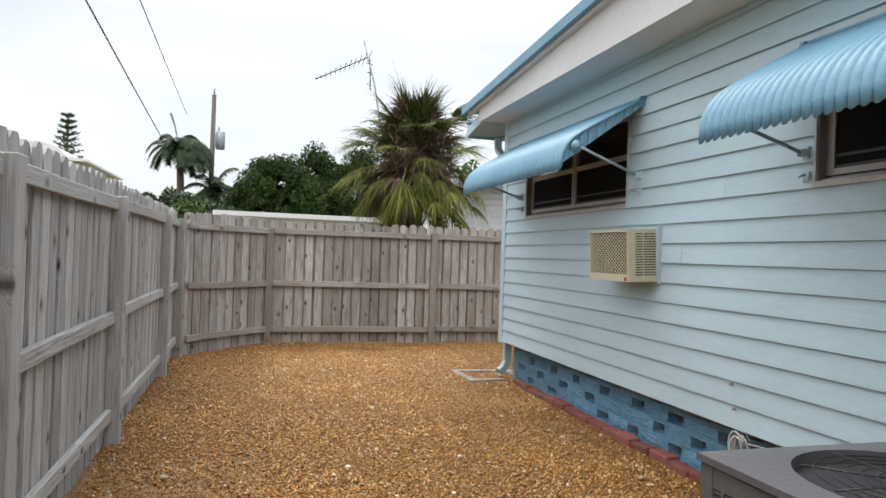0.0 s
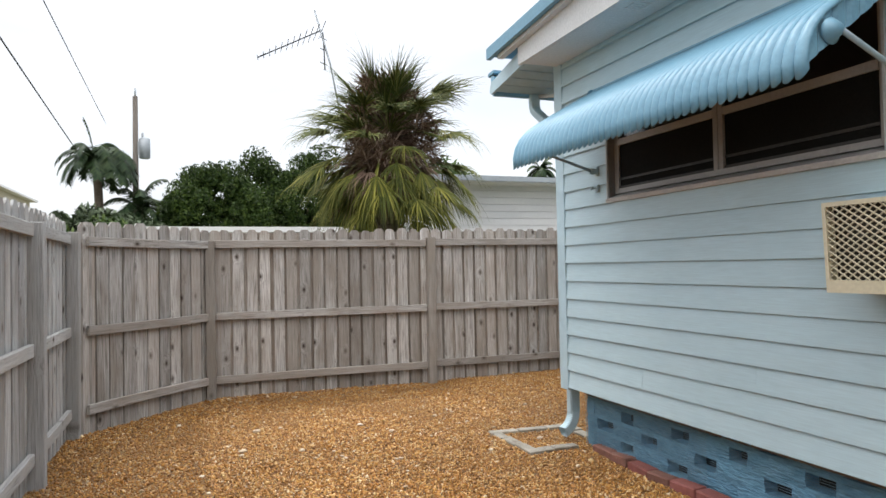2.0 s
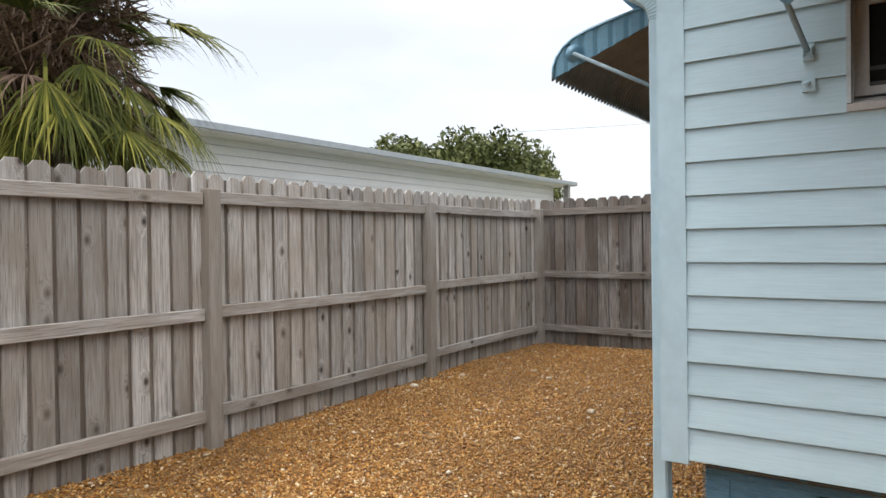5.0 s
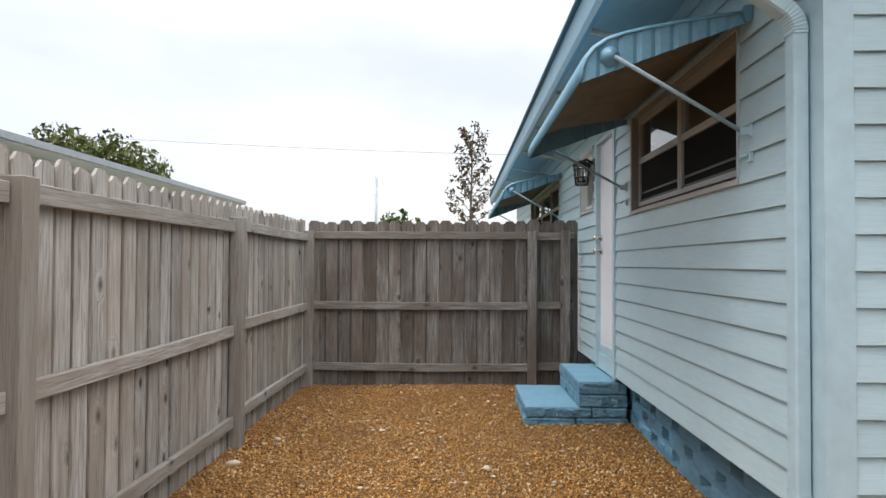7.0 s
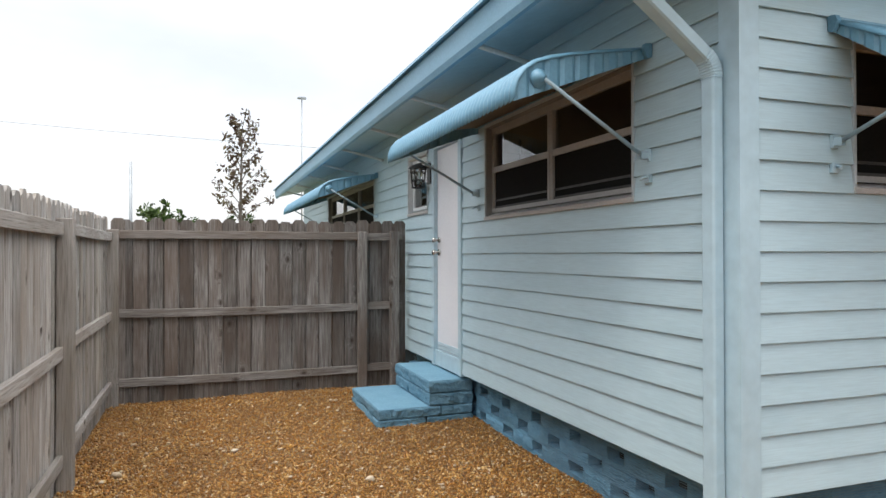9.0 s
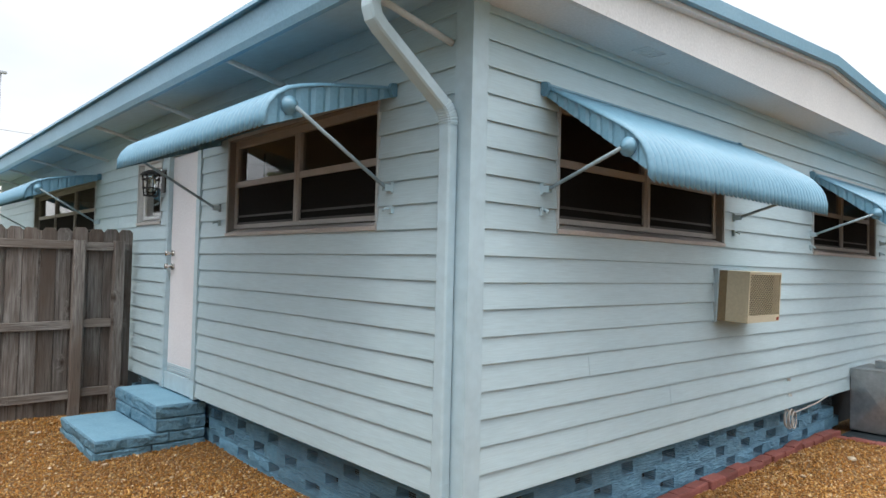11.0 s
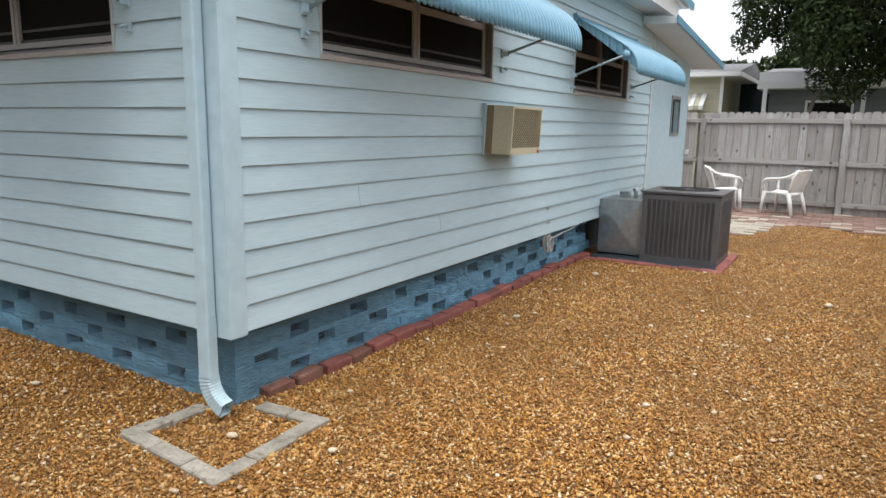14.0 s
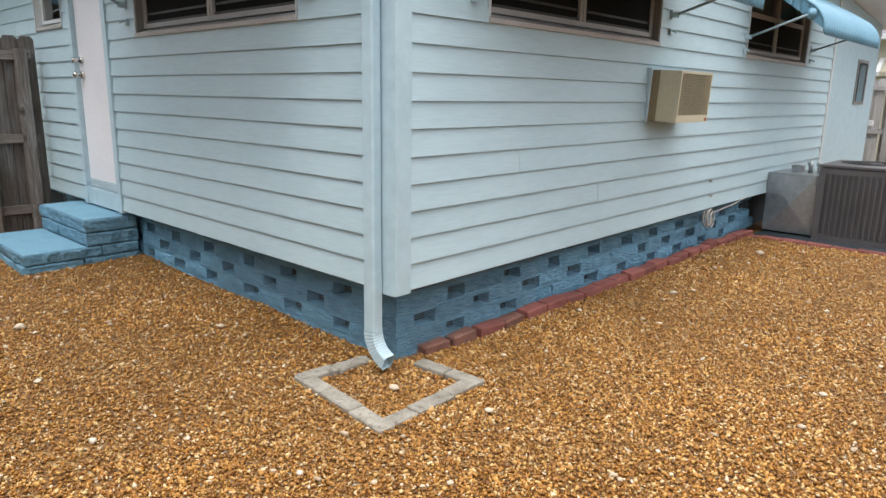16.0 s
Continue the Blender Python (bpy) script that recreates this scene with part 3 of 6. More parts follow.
prism(bm, ((0.15, roof_z(0.15) - 0.10), (0.15, roof_z(0.15) - 0.045), (RIDGE, roof_z(RIDGE) - 0.045), (7.70, roof_z(7.70) - 0.045), (7.70, roof_z(7.70) - 0.10), (RIDGE, roof_z(RIDGE) - 0.10)), 2.77, 2.819, lambda a, h, b: (h, a, b))
part("moulding", bm, M_WHITE, roof, "white moulding under the drip edge")
bm = bmesh.new()
box(bm, 2.85, 3.29, 0.2, 7.46, 2.862, 2.875)
part("soffit", bm, M_SOFFIT, roof, "pale soffit board")
bm = bmesh.new()
for y in (6.1, 2.9):
    for k in range(7):
        box(bm, 2.94, 3.05, y + k * 0.03, y + k * 0.03 + 0.016, 2.856, 2.862)
part("soffit_vent", bm, M_SOFFIT, roof, "louvred soffit vent")
bm = bmesh.new()
prism(bm, ((7.42, 2.955), (7.42, 3.0), (8.05, 2.87), (8.05, 2.815)), 2.90, 16.45, lambda a, h, b: (h, a, b))
part("eave_panel", bm, M_BLUE, roof, "sloping blue eave panel seen from below")
bm = bmesh.new()
prism(bm, ((7.43, 2.944), (7.43, 2.953), (8.03, 2.812), (8.03, 2.80)), 2.905, 16.44, lambda a, h, b: (h, a, b))
part("eave_soffit", bm, M_TRIM, roof, "pale blue sloping eave soffit")
bm = bmesh.new()
for y in (7.55, 7.67, 7.79, 7.91):
    z = 2.944 - (y - 7.43) * 0.24
    prism(bm, ((y, z - 0.010), (y, z + 0.004), (y + 0.12, z - 0.025), (y + 0.12, z - 0.033)), 2.91, 16.43, lambda a, h, b: (h, a, b))
part("eave_board", bm, M_TRIM, roof, "lapped boards under the eave")
bm = bmesh.new()
prism(bm, ((8.035, 2.765), (8.035, 2.925), (8.085, 2.945), (8.10, 2.935), (8.085, 2.80), (8.065, 2.765)), 2.895, 16.5, lambda a, h, b: (h, a, b))
part("gutter", bm, M_EAVE, roof, "light blue eave gutter")
bm = bmesh.new()
prism(bm, ((8.02, 2.948), (8.02, 2.975), (8.125, 2.97), (8.135, 2.94), (8.125, 2.937), (8.10, 2.948)), 2.885, 16.52, lambda a, h, b: (h, a, b))
part("drip_edge", bm, M_BLUEDARK, roof, "dark blue drip edge over the gutter")
bm = bmesh.new()
prism(bm, ((7.5, 2.86), (7.5, 2.985), (8.05, 2.87), (8.08, 2.80), (8.05, 2.775)), 2.872, 2.897, lambda a, h, b: (h, a, b))
part("gutter_end", bm, M_TRIM, roof, "pale blue eave end board")
for x in (3.30, 4.75, 6.20, 7.64, 9.09, 10.54, 11.99, 13.44, 14.9):
    bm = bmesh.new()
    tube(bm, [(x, 7.50, 2.67), (x, 7.78, 2.73), (x, 8.04, 2.785)], 0.017, 6)
    part("eave_strut", bm, M_TRIMLINE, roof, "pale strut from wall to eave")
# addition roof
falling = lambda a, h, b: (a, h, b + 0.08 * h)
bm = bmesh.new()
prism(bm, ((2.74, 2.64), (2.74, 2.72), (3.4, 2.80), (16.2, 2.80), (16.2, 2.66), (3.35, 2.66)), -2.65, 0.14, falling)
prism(bm, ((2.74, 2.64), (2.74, 2.72), (3.145, 2.755), (3.145, 2.655)), 0.14, 0.82, falling)
add_roof = tagged(part("roof_addition", bm, M_SOFFIT), "low flat roof of the addition", "roof", kind="structure")
bm = bmesh.new()
prism(bm, ((2.715, 2.645), (2.738, 2.645), (2.738, 2.735), (2.715, 2.735)), -2.66, 0.83, falling)
part("fascia", bm, M_BLUEDARK, add_roof, "blue fascia of the addition")

# ---- foundation ----
FX, FY = 3.29, 7.36
# near-black sheets behind the skirt stand for the shade under the house
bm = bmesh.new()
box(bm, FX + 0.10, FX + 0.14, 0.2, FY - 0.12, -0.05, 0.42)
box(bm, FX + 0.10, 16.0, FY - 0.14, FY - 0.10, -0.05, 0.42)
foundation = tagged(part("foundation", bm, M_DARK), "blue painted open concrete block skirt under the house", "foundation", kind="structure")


lump = random.Random(17)


def block_mesh(w, h, d):
    b = bmesh.new()
    n = max(2, round(w / 0.05))
    cols = []
    for i in range(n + 1):
        col_ = [b.verts.new((w * i / n, -d, 0))]
        for j in range(4):
            end = i in (0, n) or j in (0, 3)
            bulge = -0.007 if end else 0.0
            col_.append(b.verts.new((w * i / n, bulge + lump.uniform(-0.004, 0.005), h * (0.04 + 0.92 * j / 3))))
        col_.append(b.verts.new((w * i / n, -d, h)))
        cols.append(col_)
    for p, q in zip(cols, cols[1:]):
        for j in range(6):
            b.faces.new((p[j], p[(j + 1) % 6], q[(j + 1) % 6], q[j]))
    b.faces.new(cols[0])
    b.faces.new(cols[-1])
    me = bpy.data.meshes.new("block")
    bmesh.ops.recalc_face_normals(b, faces=b.faces[:])
    b.to_mesh(me)
    b.free()
    me.materials.append(M_BLOCK)
    return me


def block_skirt(m, length, turned, rng):
    """Courses of blocks on a bed of mortar, with openings left a half step apart from course to course."""
    pitch = 0.50
    for row in range(5):
        z = -0.085 + row * 0.105
        edge = 0.0 if (row % 2 == 0) == turned else 0.096
        k = 0
        while edge < length:
            gap = (k + (0.42, 0.92, 0.47, 0.97, 0.44)[row]) * pitch + rng.uniform(-0.03, 0.03)
            width = rng.uniform(0.13, 0.19) if row and rng.random() < 0.9 else 0.001
            if gap - width / 2 - edge > 0.05:
                ob = new("block", block_mesh(gap - width / 2 - edge, 0.105, 0.095))
                ob.parent = foundation
                ob.matrix_basis = m(edge, gap - width / 2 - edge, rng.uniform(-0.005, 0.003), z)
                edge = gap + width / 2
            k += 1
        bed = bmesh.new()
        box(bed, 0.097, length, -0.09, -0.006, 0.0, 0.030)
        part("mortar_bed", bed, M_BLOCK, foundation, pose_=m(0, 0, 0, z + 0.090) if not turned else m(length + 0.0, 0, 0, z + 0.090))


rng = random.Random(3)
block_skirt(lambda u, w, o, z: pose(FX - o, FY - u - w, z, 0, 0, 90), FY - 2.3, True, rng)
block_skirt(lambda u, w, o, z: pose(FX + u, FY + o, z), 4.9, False, rng)
# fine wire screen stretched over the blocks near the corner and behind the openings
bm = bmesh.new()
for k in range(32):
    z = 0.0 + k * 0.0132
    box(bm, FX + 0.012, FX + 0.014, 2.15, 6.1, z, z + 0.002)
    box(bm, 5.2, 8.3, FY - 0.014, FY - 0.012, z, z + 0.002)
    box(bm, FX - 0.010, FX - 0.0085, 6.1, FY + 0.009, z, z + 0.0022)
    box(bm, FX - 0.009, 5.2, FY + 0.0085, FY + 0.010, z, z + 0.0022)
tagged(part("wire_screen", bm, M_MESH, foundation, "fine wire screen over the block openings"), kind="stuff")


# ---- windows ----
def window_unit(name, m, u0, u1, z0, z1, cols=2, rows=2, label=""):
    w = thing(name, m, label or "taupe aluminium double window with dark panes", "window", kind="structure")
    d = 0.035
    bm = bmesh.new()
    for a, b, c, e in ((u0 - 0.014, u0, z0, z1), (u1, u1 + 0.014, z0, z1), (u0 - 0.014, u1 + 0.014, z1, z1 + 0.03)):
        box(bm, a, b, -0.06, 0.022, c, e)
    part("casing", bm, M_CASING, w, "thin pale casing")
    bm = bmesh.new()
    box(bm, u0, u0 + 0.008, -0.14, 0.012, z0, z1)
    box(bm, u1 - 0.008, u1, -0.14, 0.012, z0, z1)
    box(bm, u0, u1, -0.14, 0.012, z1 - 0.008, z1)
    part("jamb", bm, M_JAMB, w, "grey recessed jamb")
    bm = bmesh.new()
    prism(bm, ((-0.14, z0 - 0.03), (0.026, z0 - 0.03), (0.03, z0 - 0.006), (-0.07, z0 + 0.03), (-0.14, z0 + 0.03)), u0 - 0.014, u1 + 0.014, lambda p, h, q: (h, p, q))
    part("sill", bm, M_SILL, w, "taupe sloping sill")
    fw = 0.045
    bm = bmesh.new()
    y0, y1 = -d - 0.035, -d
    box(bm, u0 + 0.008, u0 + 0.008 + fw, y0, y1, z0 + 0.03, z1 - 0.008)
    box(bm, u1 - 0.008 - fw, u1 - 0.008, y0, y1, z0 + 0.03, z1 - 0.008)
    box(bm, u0 + 0.008 + fw, u1 - 0.008 - fw, y0, y1, z1 - 0.008 - 0.05, z1 - 0.008)
    box(bm, u0 + 0.008 + fw, u1 - 0.008 - fw, y0, y1, z0 + 0.03, z0 + 0.03 + 0.03)
    part("frame", bm, M_FRAME, w, "taupe metal frame")
    us = np.linspace(u0 + 0.008 + fw, u1 - 0.008 - fw, cols + 1)
    zs = [z0 + 0.06, z0 + 0.06 + (z1 - z0 - 0.118) * 0.52, z1 - 0.058] if rows == 2 else [z0 + 0.06, z1 - 0.058]
    for u in us[1:-1]:
        bm = bmesh.new()
        box(bm, u - 0.035, u + 0.035, y0 - 0.005, y1 + 0.006, z0 + 0.06, z1 - 0.058)
        box(bm, u - 0.004, u + 0.004, y1 + 0.006, y1 + 0.012, z0 + 0.06, z1 - 0.058)
        part("mullion", bm, M_FRAME, w)
    for i in range(cols):
        a = us[i] + (0.035 if i else 0)
        b = us[i + 1] - (0.035 if i < cols - 1 else 0)
        for j in range(rows):
            bm = bmesh.new()
            box(bm, a, b, -d - 0.024, -d - 0.02, zs[j] + 0.002, zs[j + 1] - 0.002)
            pane = part("pane", bm, M_GLASS, w, "dark glass pane")
            pane.visible_shadow = False
        if rows == 2:
            bm = bmesh.new()
            box(bm, a, b, y0 - 0.003, y1 + 0.004, zs[1] - 0.02, zs[1] + 0.022)
            part("meeting_rail", bm, M_FRAME, w)
            bm = bmesh.new()
            box(bm, a, b, -d - 0.012, -d - 0.008, zs[0] + 0.058, zs[0] + 0.072)
            box(bm, a, b, -d - 0.012, -d - 0.004, zs[0], zs[0] + 0.016)
            part("sash_rail", bm, M_SASH, w, "dark sash bar")
            bm = bmesh.new()
            box(bm, a, b, -d - 0.014, -d - 0.012, zs[0], zs[1] - 0.02)
            part("insect_screen", bm, M_SCREEN, w, "dark insect screen")
    return w


window_unit("window_1", M_GABLE, 1.33, 3.12, *WIN)
window_unit("window_2", M_GABLE, 4.89, 6.82, *WIN)
window_unit("window_3", M_SIDE, 3.912, 5.87, *WIN)
window_unit("window_4", M_SIDE, 9.6, 13.0, *WIN, 3)
small = window_unit("window_5", M_SIDE, 7.36, 8.02, 1.93, 2.52, 1, 1, "small pale framed window beside the door")
for piece in small.children:
    if piece.name.startswith(("frame", "jamb")):
        piece.data.materials[0] = M_TRIMLINE

# ---- door ----
door = thing("door_1", M_SIDE, "closed narrow white door with pale blue frame", "door", kind="structure")
bm = bmesh.new()
for a, b, c, e in ((6.40, 6.47, 0.40, 2.55), (7.13, 7.20, 0.40, 2.55), (6.47, 7.13, 2.51, 2.55)):
    box(bm, a, b, -0.08, 0.028, c, e)
part("frame", bm, M_TRIM, door, "pale blue door frame")
bm = soft_box(6.475, 7.125, -0.05, -0.01, 0.55, 2.505, 0.004, 1)
leaf = part("leaf", bm, M_DOOR, door, "plain white door leaf")
bm = bmesh.new()
box(bm, 6.47, 7.13, -0.06, 0.012, 0.40, 0.545)
for k in range(4):
    box(bm, 6.48, 7.12, -0.012, -0.004, 0.56 + k * 0.018, 0.57 + k * 0.018)
part("threshold", bm, M_TRIM, door, "pale blue threshold board")
for z, r in ((1.50, 0.028), (1.62, 0.024)):
    bm = bmesh.new()
    tube(bm, [(7.05, -0.01, z), (7.05, 0.006, z)], r * 1.15, 12)
    tube(bm, [(7.05, 0.006, z), (7.05, 0.03, z), (7.05, 0.045, z), (7.05, 0.065, z), (7.05, 0.07, z)], [0.011, 0.011, r * 0.9, r, r * 0.5], 12)
    part("door_handle", bm, M_CHROME, door, "brushed metal knob")


# ---- awnings ----
STEEP = ((0.0, 0.0), (0.12, -0.066), (0.25, -0.139), (0.38, -0.214), (0.47, -0.268), (0.535, -0.313), (0.585, -0.366), (0.618, -0.426), (0.632, -0.486), (0.63, -0.545))
FLAT = ((0.0, 0.0), (0.15, -0.022), (0.30, -0.046), (0.45, -0.073), (0.56, -0.098), (0.64, -0.125), (0.70, -0.165), (0.74, -0.215), (0.76, -0.265), (0.762, -0.32))


M_ARM = surface("chalky_blue_arm", (0.24, 0.33, 0.38), (0.33, 0.42, 0.46), 9, rough=0.55, bump=0.1)


def awning(m, u0, u1, label, PROFILE, knob, slope, top=2.535):
    aw = thing("window_awning", m @ pose(0, 0.02, top), label, "awning", "awnings over the windows")
    period = (u1 - u0) / round((u1 - u0) / 0.052)
    n = round((u1 - u0) / period) * 8
    verts, faces = [], []
    k = len(PROFILE)
    for i in range(n + 1):
        u = u0 + (u1 - u0) * i / n
        c = 2 * abs(math.sin(math.pi * (u - u0) / period)) ** 0.7 - 1
        for j, (d, z) in enumerate(PROFILE):
            p, q = PROFILE[max(0, j - 1)], PROFILE[min(k - 1, j + 1)]
            t = Vector((q[0] - p[0], q[1] - p[1])).normalized()
            amp = 0.0095 * c
            verts.append((u, d - t[1] * amp, z + t[0] * amp - (0.016 * c if j == k - 1 else 0)))
    for i in range(n):
        for j in range(k - 1):
            a = i * k + j
            faces.append((a + k, a + k + 1, a + 1, a))
    me = raw_mesh("canopy", verts, faces, M_BLUE, True)
    me.materials.append(M_AWNUNDER)
    canopy = part("canopy", me, None, aw, "corrugated blue metal canopy")
    sol = canopy.modifiers.new("thickness", "SOLIDIFY")
    sol.thickness, sol.offset, sol.material_offset = 0.004, 1.0, 1
    for u, s in ((u0, 1), (u1, -1)):
        bm = bmesh.new()
        low = lambda d: -0.05 - slope * d

        def upper(x):
            for (a, za), (b, zb) in zip(PROFILE, PROFILE[1:]):
                if a <= x <= b:
                    return za + (zb - za) * (x - a) / (b - a)
            return PROFILE[-1][1]

        span = PROFILE[-1][0] - 0.004
        prev = None
        for i in range(37):
            y = span * i / 36
            off = 0.012 if i % 4 in (0,) else 0.002
            zt = upper(y) - 0.004
            zb = min(low(y), zt - 0.01)
            ring = [bm.verts.new((u + s * (0.003 + off), y, zt)), bm.verts.new((u + s * (0.003 + off), y, zb)), bm.verts.new((u + s * (0.009 + off), y, zb)), bm.verts.new((u + s * (0.009 + off), y, zt))]
            if prev:
                for j in range(4):
                    bm.faces.new((prev[j], prev[(j + 1) % 4], ring[(j + 1) % 4], ring[j]))
            else:
                bm.faces.new(ring)
            prev = ring
        bm.faces.new(prev[::-1])
        part("side_panel", bm, M_BLUE, aw, "ribbed blue side panel")
        bm = bmesh.new()
        ku = u - s * 0.006
        kd, kz = knob
        tube(bm, [(u, kd, kz), (ku, kd, kz), (u - s * 0.028, kd - 0.004, kz - 0.003), (u - s * 0.042, kd - 0.012, kz - 0.01)], [0.048, 0.047, 0.028, 0.013], 14)
        part("arm_boss", bm, M_BLUE, aw, "round blue arm boss")
        bm = bmesh.new()
        end = (u + s * 0.008, 0.035, -0.55)
        tube(bm, [(u - s * 0.038, kd - 0.01, kz - 0.008), end], 0.0105, 8)
        part("arm", bm, M_ARM, aw, "pale blue grey support arm")
        bm = bmesh.new()
        box(bm, end[0] - 0.018, end[0] + 0.018, -0.012, 0.006, -0.58, -0.52)
        box(bm, end[0] - 0.016, end[0] - 0.012, 0.006, 0.045, -0.57, -0.535)
        box(bm, end[0] + 0.012, end[0] + 0.016, 0.006, 0.045, -0.57, -0.535)
        part("bracket", bm, M_TRIM, aw, "pale blue arm bracket")
        bm = bmesh.new()
        box(bm, end[0] - 0.022, end[0] + 0.022, -0.012, 0.006, -0.692, -0.647)
        tube(bm, [(end[0], 0.006, -0.662), (end[0], 0.03, -0.667), (end[0] + 0.012, 0.04, -0.677)], 0.008, 6)
        part("hook", bm, M_TRIM, aw, "small spare bracket")
        bm = bmesh.new()
        prism(bm, ((-0.01, 0.022), (0.03, 0.016), (0.04, -0.01), (0.015, -0.06), (-0.01, -0.05)), u - s * 0.022, u + s * 0.004, lambda p, h, q: (h, p, q))
        part("end_cap", bm, M_BLUEDARK, aw, "dark blue hinge cap")
    bm = bmesh.new()
    box(bm, u0 + 0.01, u1 - 0.01, -0.012, 0.018, -0.012, 0.014)
    part("header", bm, M_BLUE, aw, "blue header rail")
    return aw


awning(M_GABLE, 4.70, 6.96, "blue corrugated metal awning over the middle gable window", STEEP, (0.515, -0.385), 0.735)
awning(M_GABLE, 1.14, 3.19, "blue corrugated metal awning above the air conditioner side", STEEP, (0.515, -0.385), 0.735, 2.485)
awning(M_SIDE, 3.77, 6.04, "blue corrugated metal awning over the window by the door", FLAT, (0.63, -0.212), 0.365)
awning(M_SIDE, 9.42, 13.2, "blue corrugated metal awning beyond the side fence", FLAT, (0.63, -0.212), 0.365)

# ---- window air conditioner ----
M_TAN = surface("tan_sleeve", (0.20, 0.155, 0.085), (0.27, 0.21, 0.12), 4, rough=0.5, bump=0.05)
ac = thing("air_conditioner", M_GABLE @ pose(4.445, 0, 1.224, -2.5), "cream window air conditioner in the gable wall", "air conditioner")
W_, H_, D_ = 0.545, 0.362, 0.245
bm = bmesh.new()
for b in ((0, W_, 0.0, D_ - 0.02, 0, 0.02), (0, W_, 0.0, D_ - 0.02, H_ - 0.015, H_), (0, 0.015, 0.0, D_ - 0.02, 0.02, H_ - 0.015), (W_ - 0.015, W_, 0.0, D_ - 0.02, 0.02, H_ - 0.015)):
    box(bm, *b)
part("case", bm, M_CREAM, ac, "cream sheet metal case")
bm = bmesh.new()
box(bm, 0.015, W_ - 0.015, 0.0, D_ - 0.05, 0.02, H_ - 0.015)
part("coil", bm, M_ACDARK, ac, "dusty coil behind the grille")
bm = bmesh.new()
for b in ((0, W_, D_ - 0.02, D_, 0, 0.05), (0, W_, D_ - 0.02, D_, H_ - 0.018, H_), (0, 0.016, D_ - 0.02, D_, 0.05, H_ - 0.018), (W_ - 0.016, W_, D_ - 0.02, D_, 0.05, H_ - 0.018)):
    box(bm, *b)
part("front_rim", bm, M_CREAM, ac)
bm = bmesh.new()
for b in ((W_, W_ + 0.002, 0.0, 0.085, -0.002, H_), (0, W_, 0.0, 0.085, -0.002, 0.0)):
    box(bm, *b)
part("sleeve", bm, M_TAN, ac, "brown wall sleeve")
bm = bmesh.new()
gx0, gx1, gz0, gz1 = 0.016, W_ - 0.016, 0.05, H_ - 0.018
for sgn in (1, -1):
    k = -0.6
    while k < 1.0:
        pts = []
        for s in np.linspace(0, gz1 - gz0, 2):
            pts.append((k + s * 1.45 if sgn > 0 else k + (gz1 - gz0 - s) * 1.45, gz0 + s))
        (xa, za), (xb, zb) = pts
        f = lambda v: (v - xa) / (xb - xa)
        t0, t1 = sorted((f(gx0), f(gx1)))
        t0, t1 = max(0, t0), min(1, t1)
        if t1 > t0 + 0.02:
            p = Vector((xa + (xb - xa) * t0, D_ - 0.01 + 0.002 * sgn, za + (zb - za) * t0))
            q = Vector((xa + (xb - xa) * t1, D_ - 0.01 + 0.002 * sgn, za + (zb - za) * t1))
            tube(bm, [p, q], 0.0036, 4, caps=False)
        k += 0.040
part("grille", bm, M_CREAM, ac, "cream expanded metal grille")
# no slots are cut: dark strips on the case paint their shade
bm = bmesh.new()
for k in range(17):
    box(bm, -0.0015, 0.0, 0.035, 0.125, 0.045 + k * 0.0175, 0.052 + k * 0.0175)
    box(bm, -0.0015, 0.0, 0.135, 0.19, 0.045 + k * 0.0175, 0.052 + k * 0.0175)
part("louvres", bm, M_ACDARK, ac, "dark strips painting the shade of side louvre slots")
bm = bmesh.new()
box(bm, 0.02, 0.055, D_, D_ + 0.002, 0.008, 0.03)
part("badge", bm, surface("badge_red", (0.25, 0.05, 0.03), (0.35, 0.07, 0.04), 20), ac, "small red badge")
bm = bmesh.new()
for b in ((-0.025, 0.0, -0.01, 0.028, -0.015, H_ + 0.012), (W_, W_ + 0.025, -0.01, 0.028, -0.015, H_ + 0.012), (0, W_, -0.01, 0.028, H_, H_ + 0.012)):
    box(bm, *b)
part("flange", bm, M_TRIM, ac, "pale blue wall flange")

# ---- downspout ----
spout = thing("downspout", pose(3.277, 7.533, 0), "pale blue metal downspout at the house corner", "downspout")


def duct(bm, pts, w, d):
    """A rectangular pipe with softened edges along points."""
    pts = [Vector(p) for p in pts]
    shape = [(-0.5, -0.38), (-0.38, -0.5), (0.38, -0.5), (0.5, -0.38), (0.5, 0.38), (0.38, 0.5), (-0.38, 0.5), (-0.5, 0.38)]
    rings = []
    for i, p in enumerate(pts):
        dr = (pts[min(i + 1, len(pts) - 1)] - pts[max(i - 1, 0)]).normalized()
        side = Vector((1, 0, 0)) - dr * dr.x
        side.normalize()
        other = dr.cross(side)
        rings.append([bm.verts.new(p + side * a * w + other * b * d) for a, b in shape])
    for a, b in zip(rings, rings[1:]):
        for k in range(8):
            bm.faces.new((a[k], a[(k + 1) % 8], b[(k + 1) % 8], b[k]))


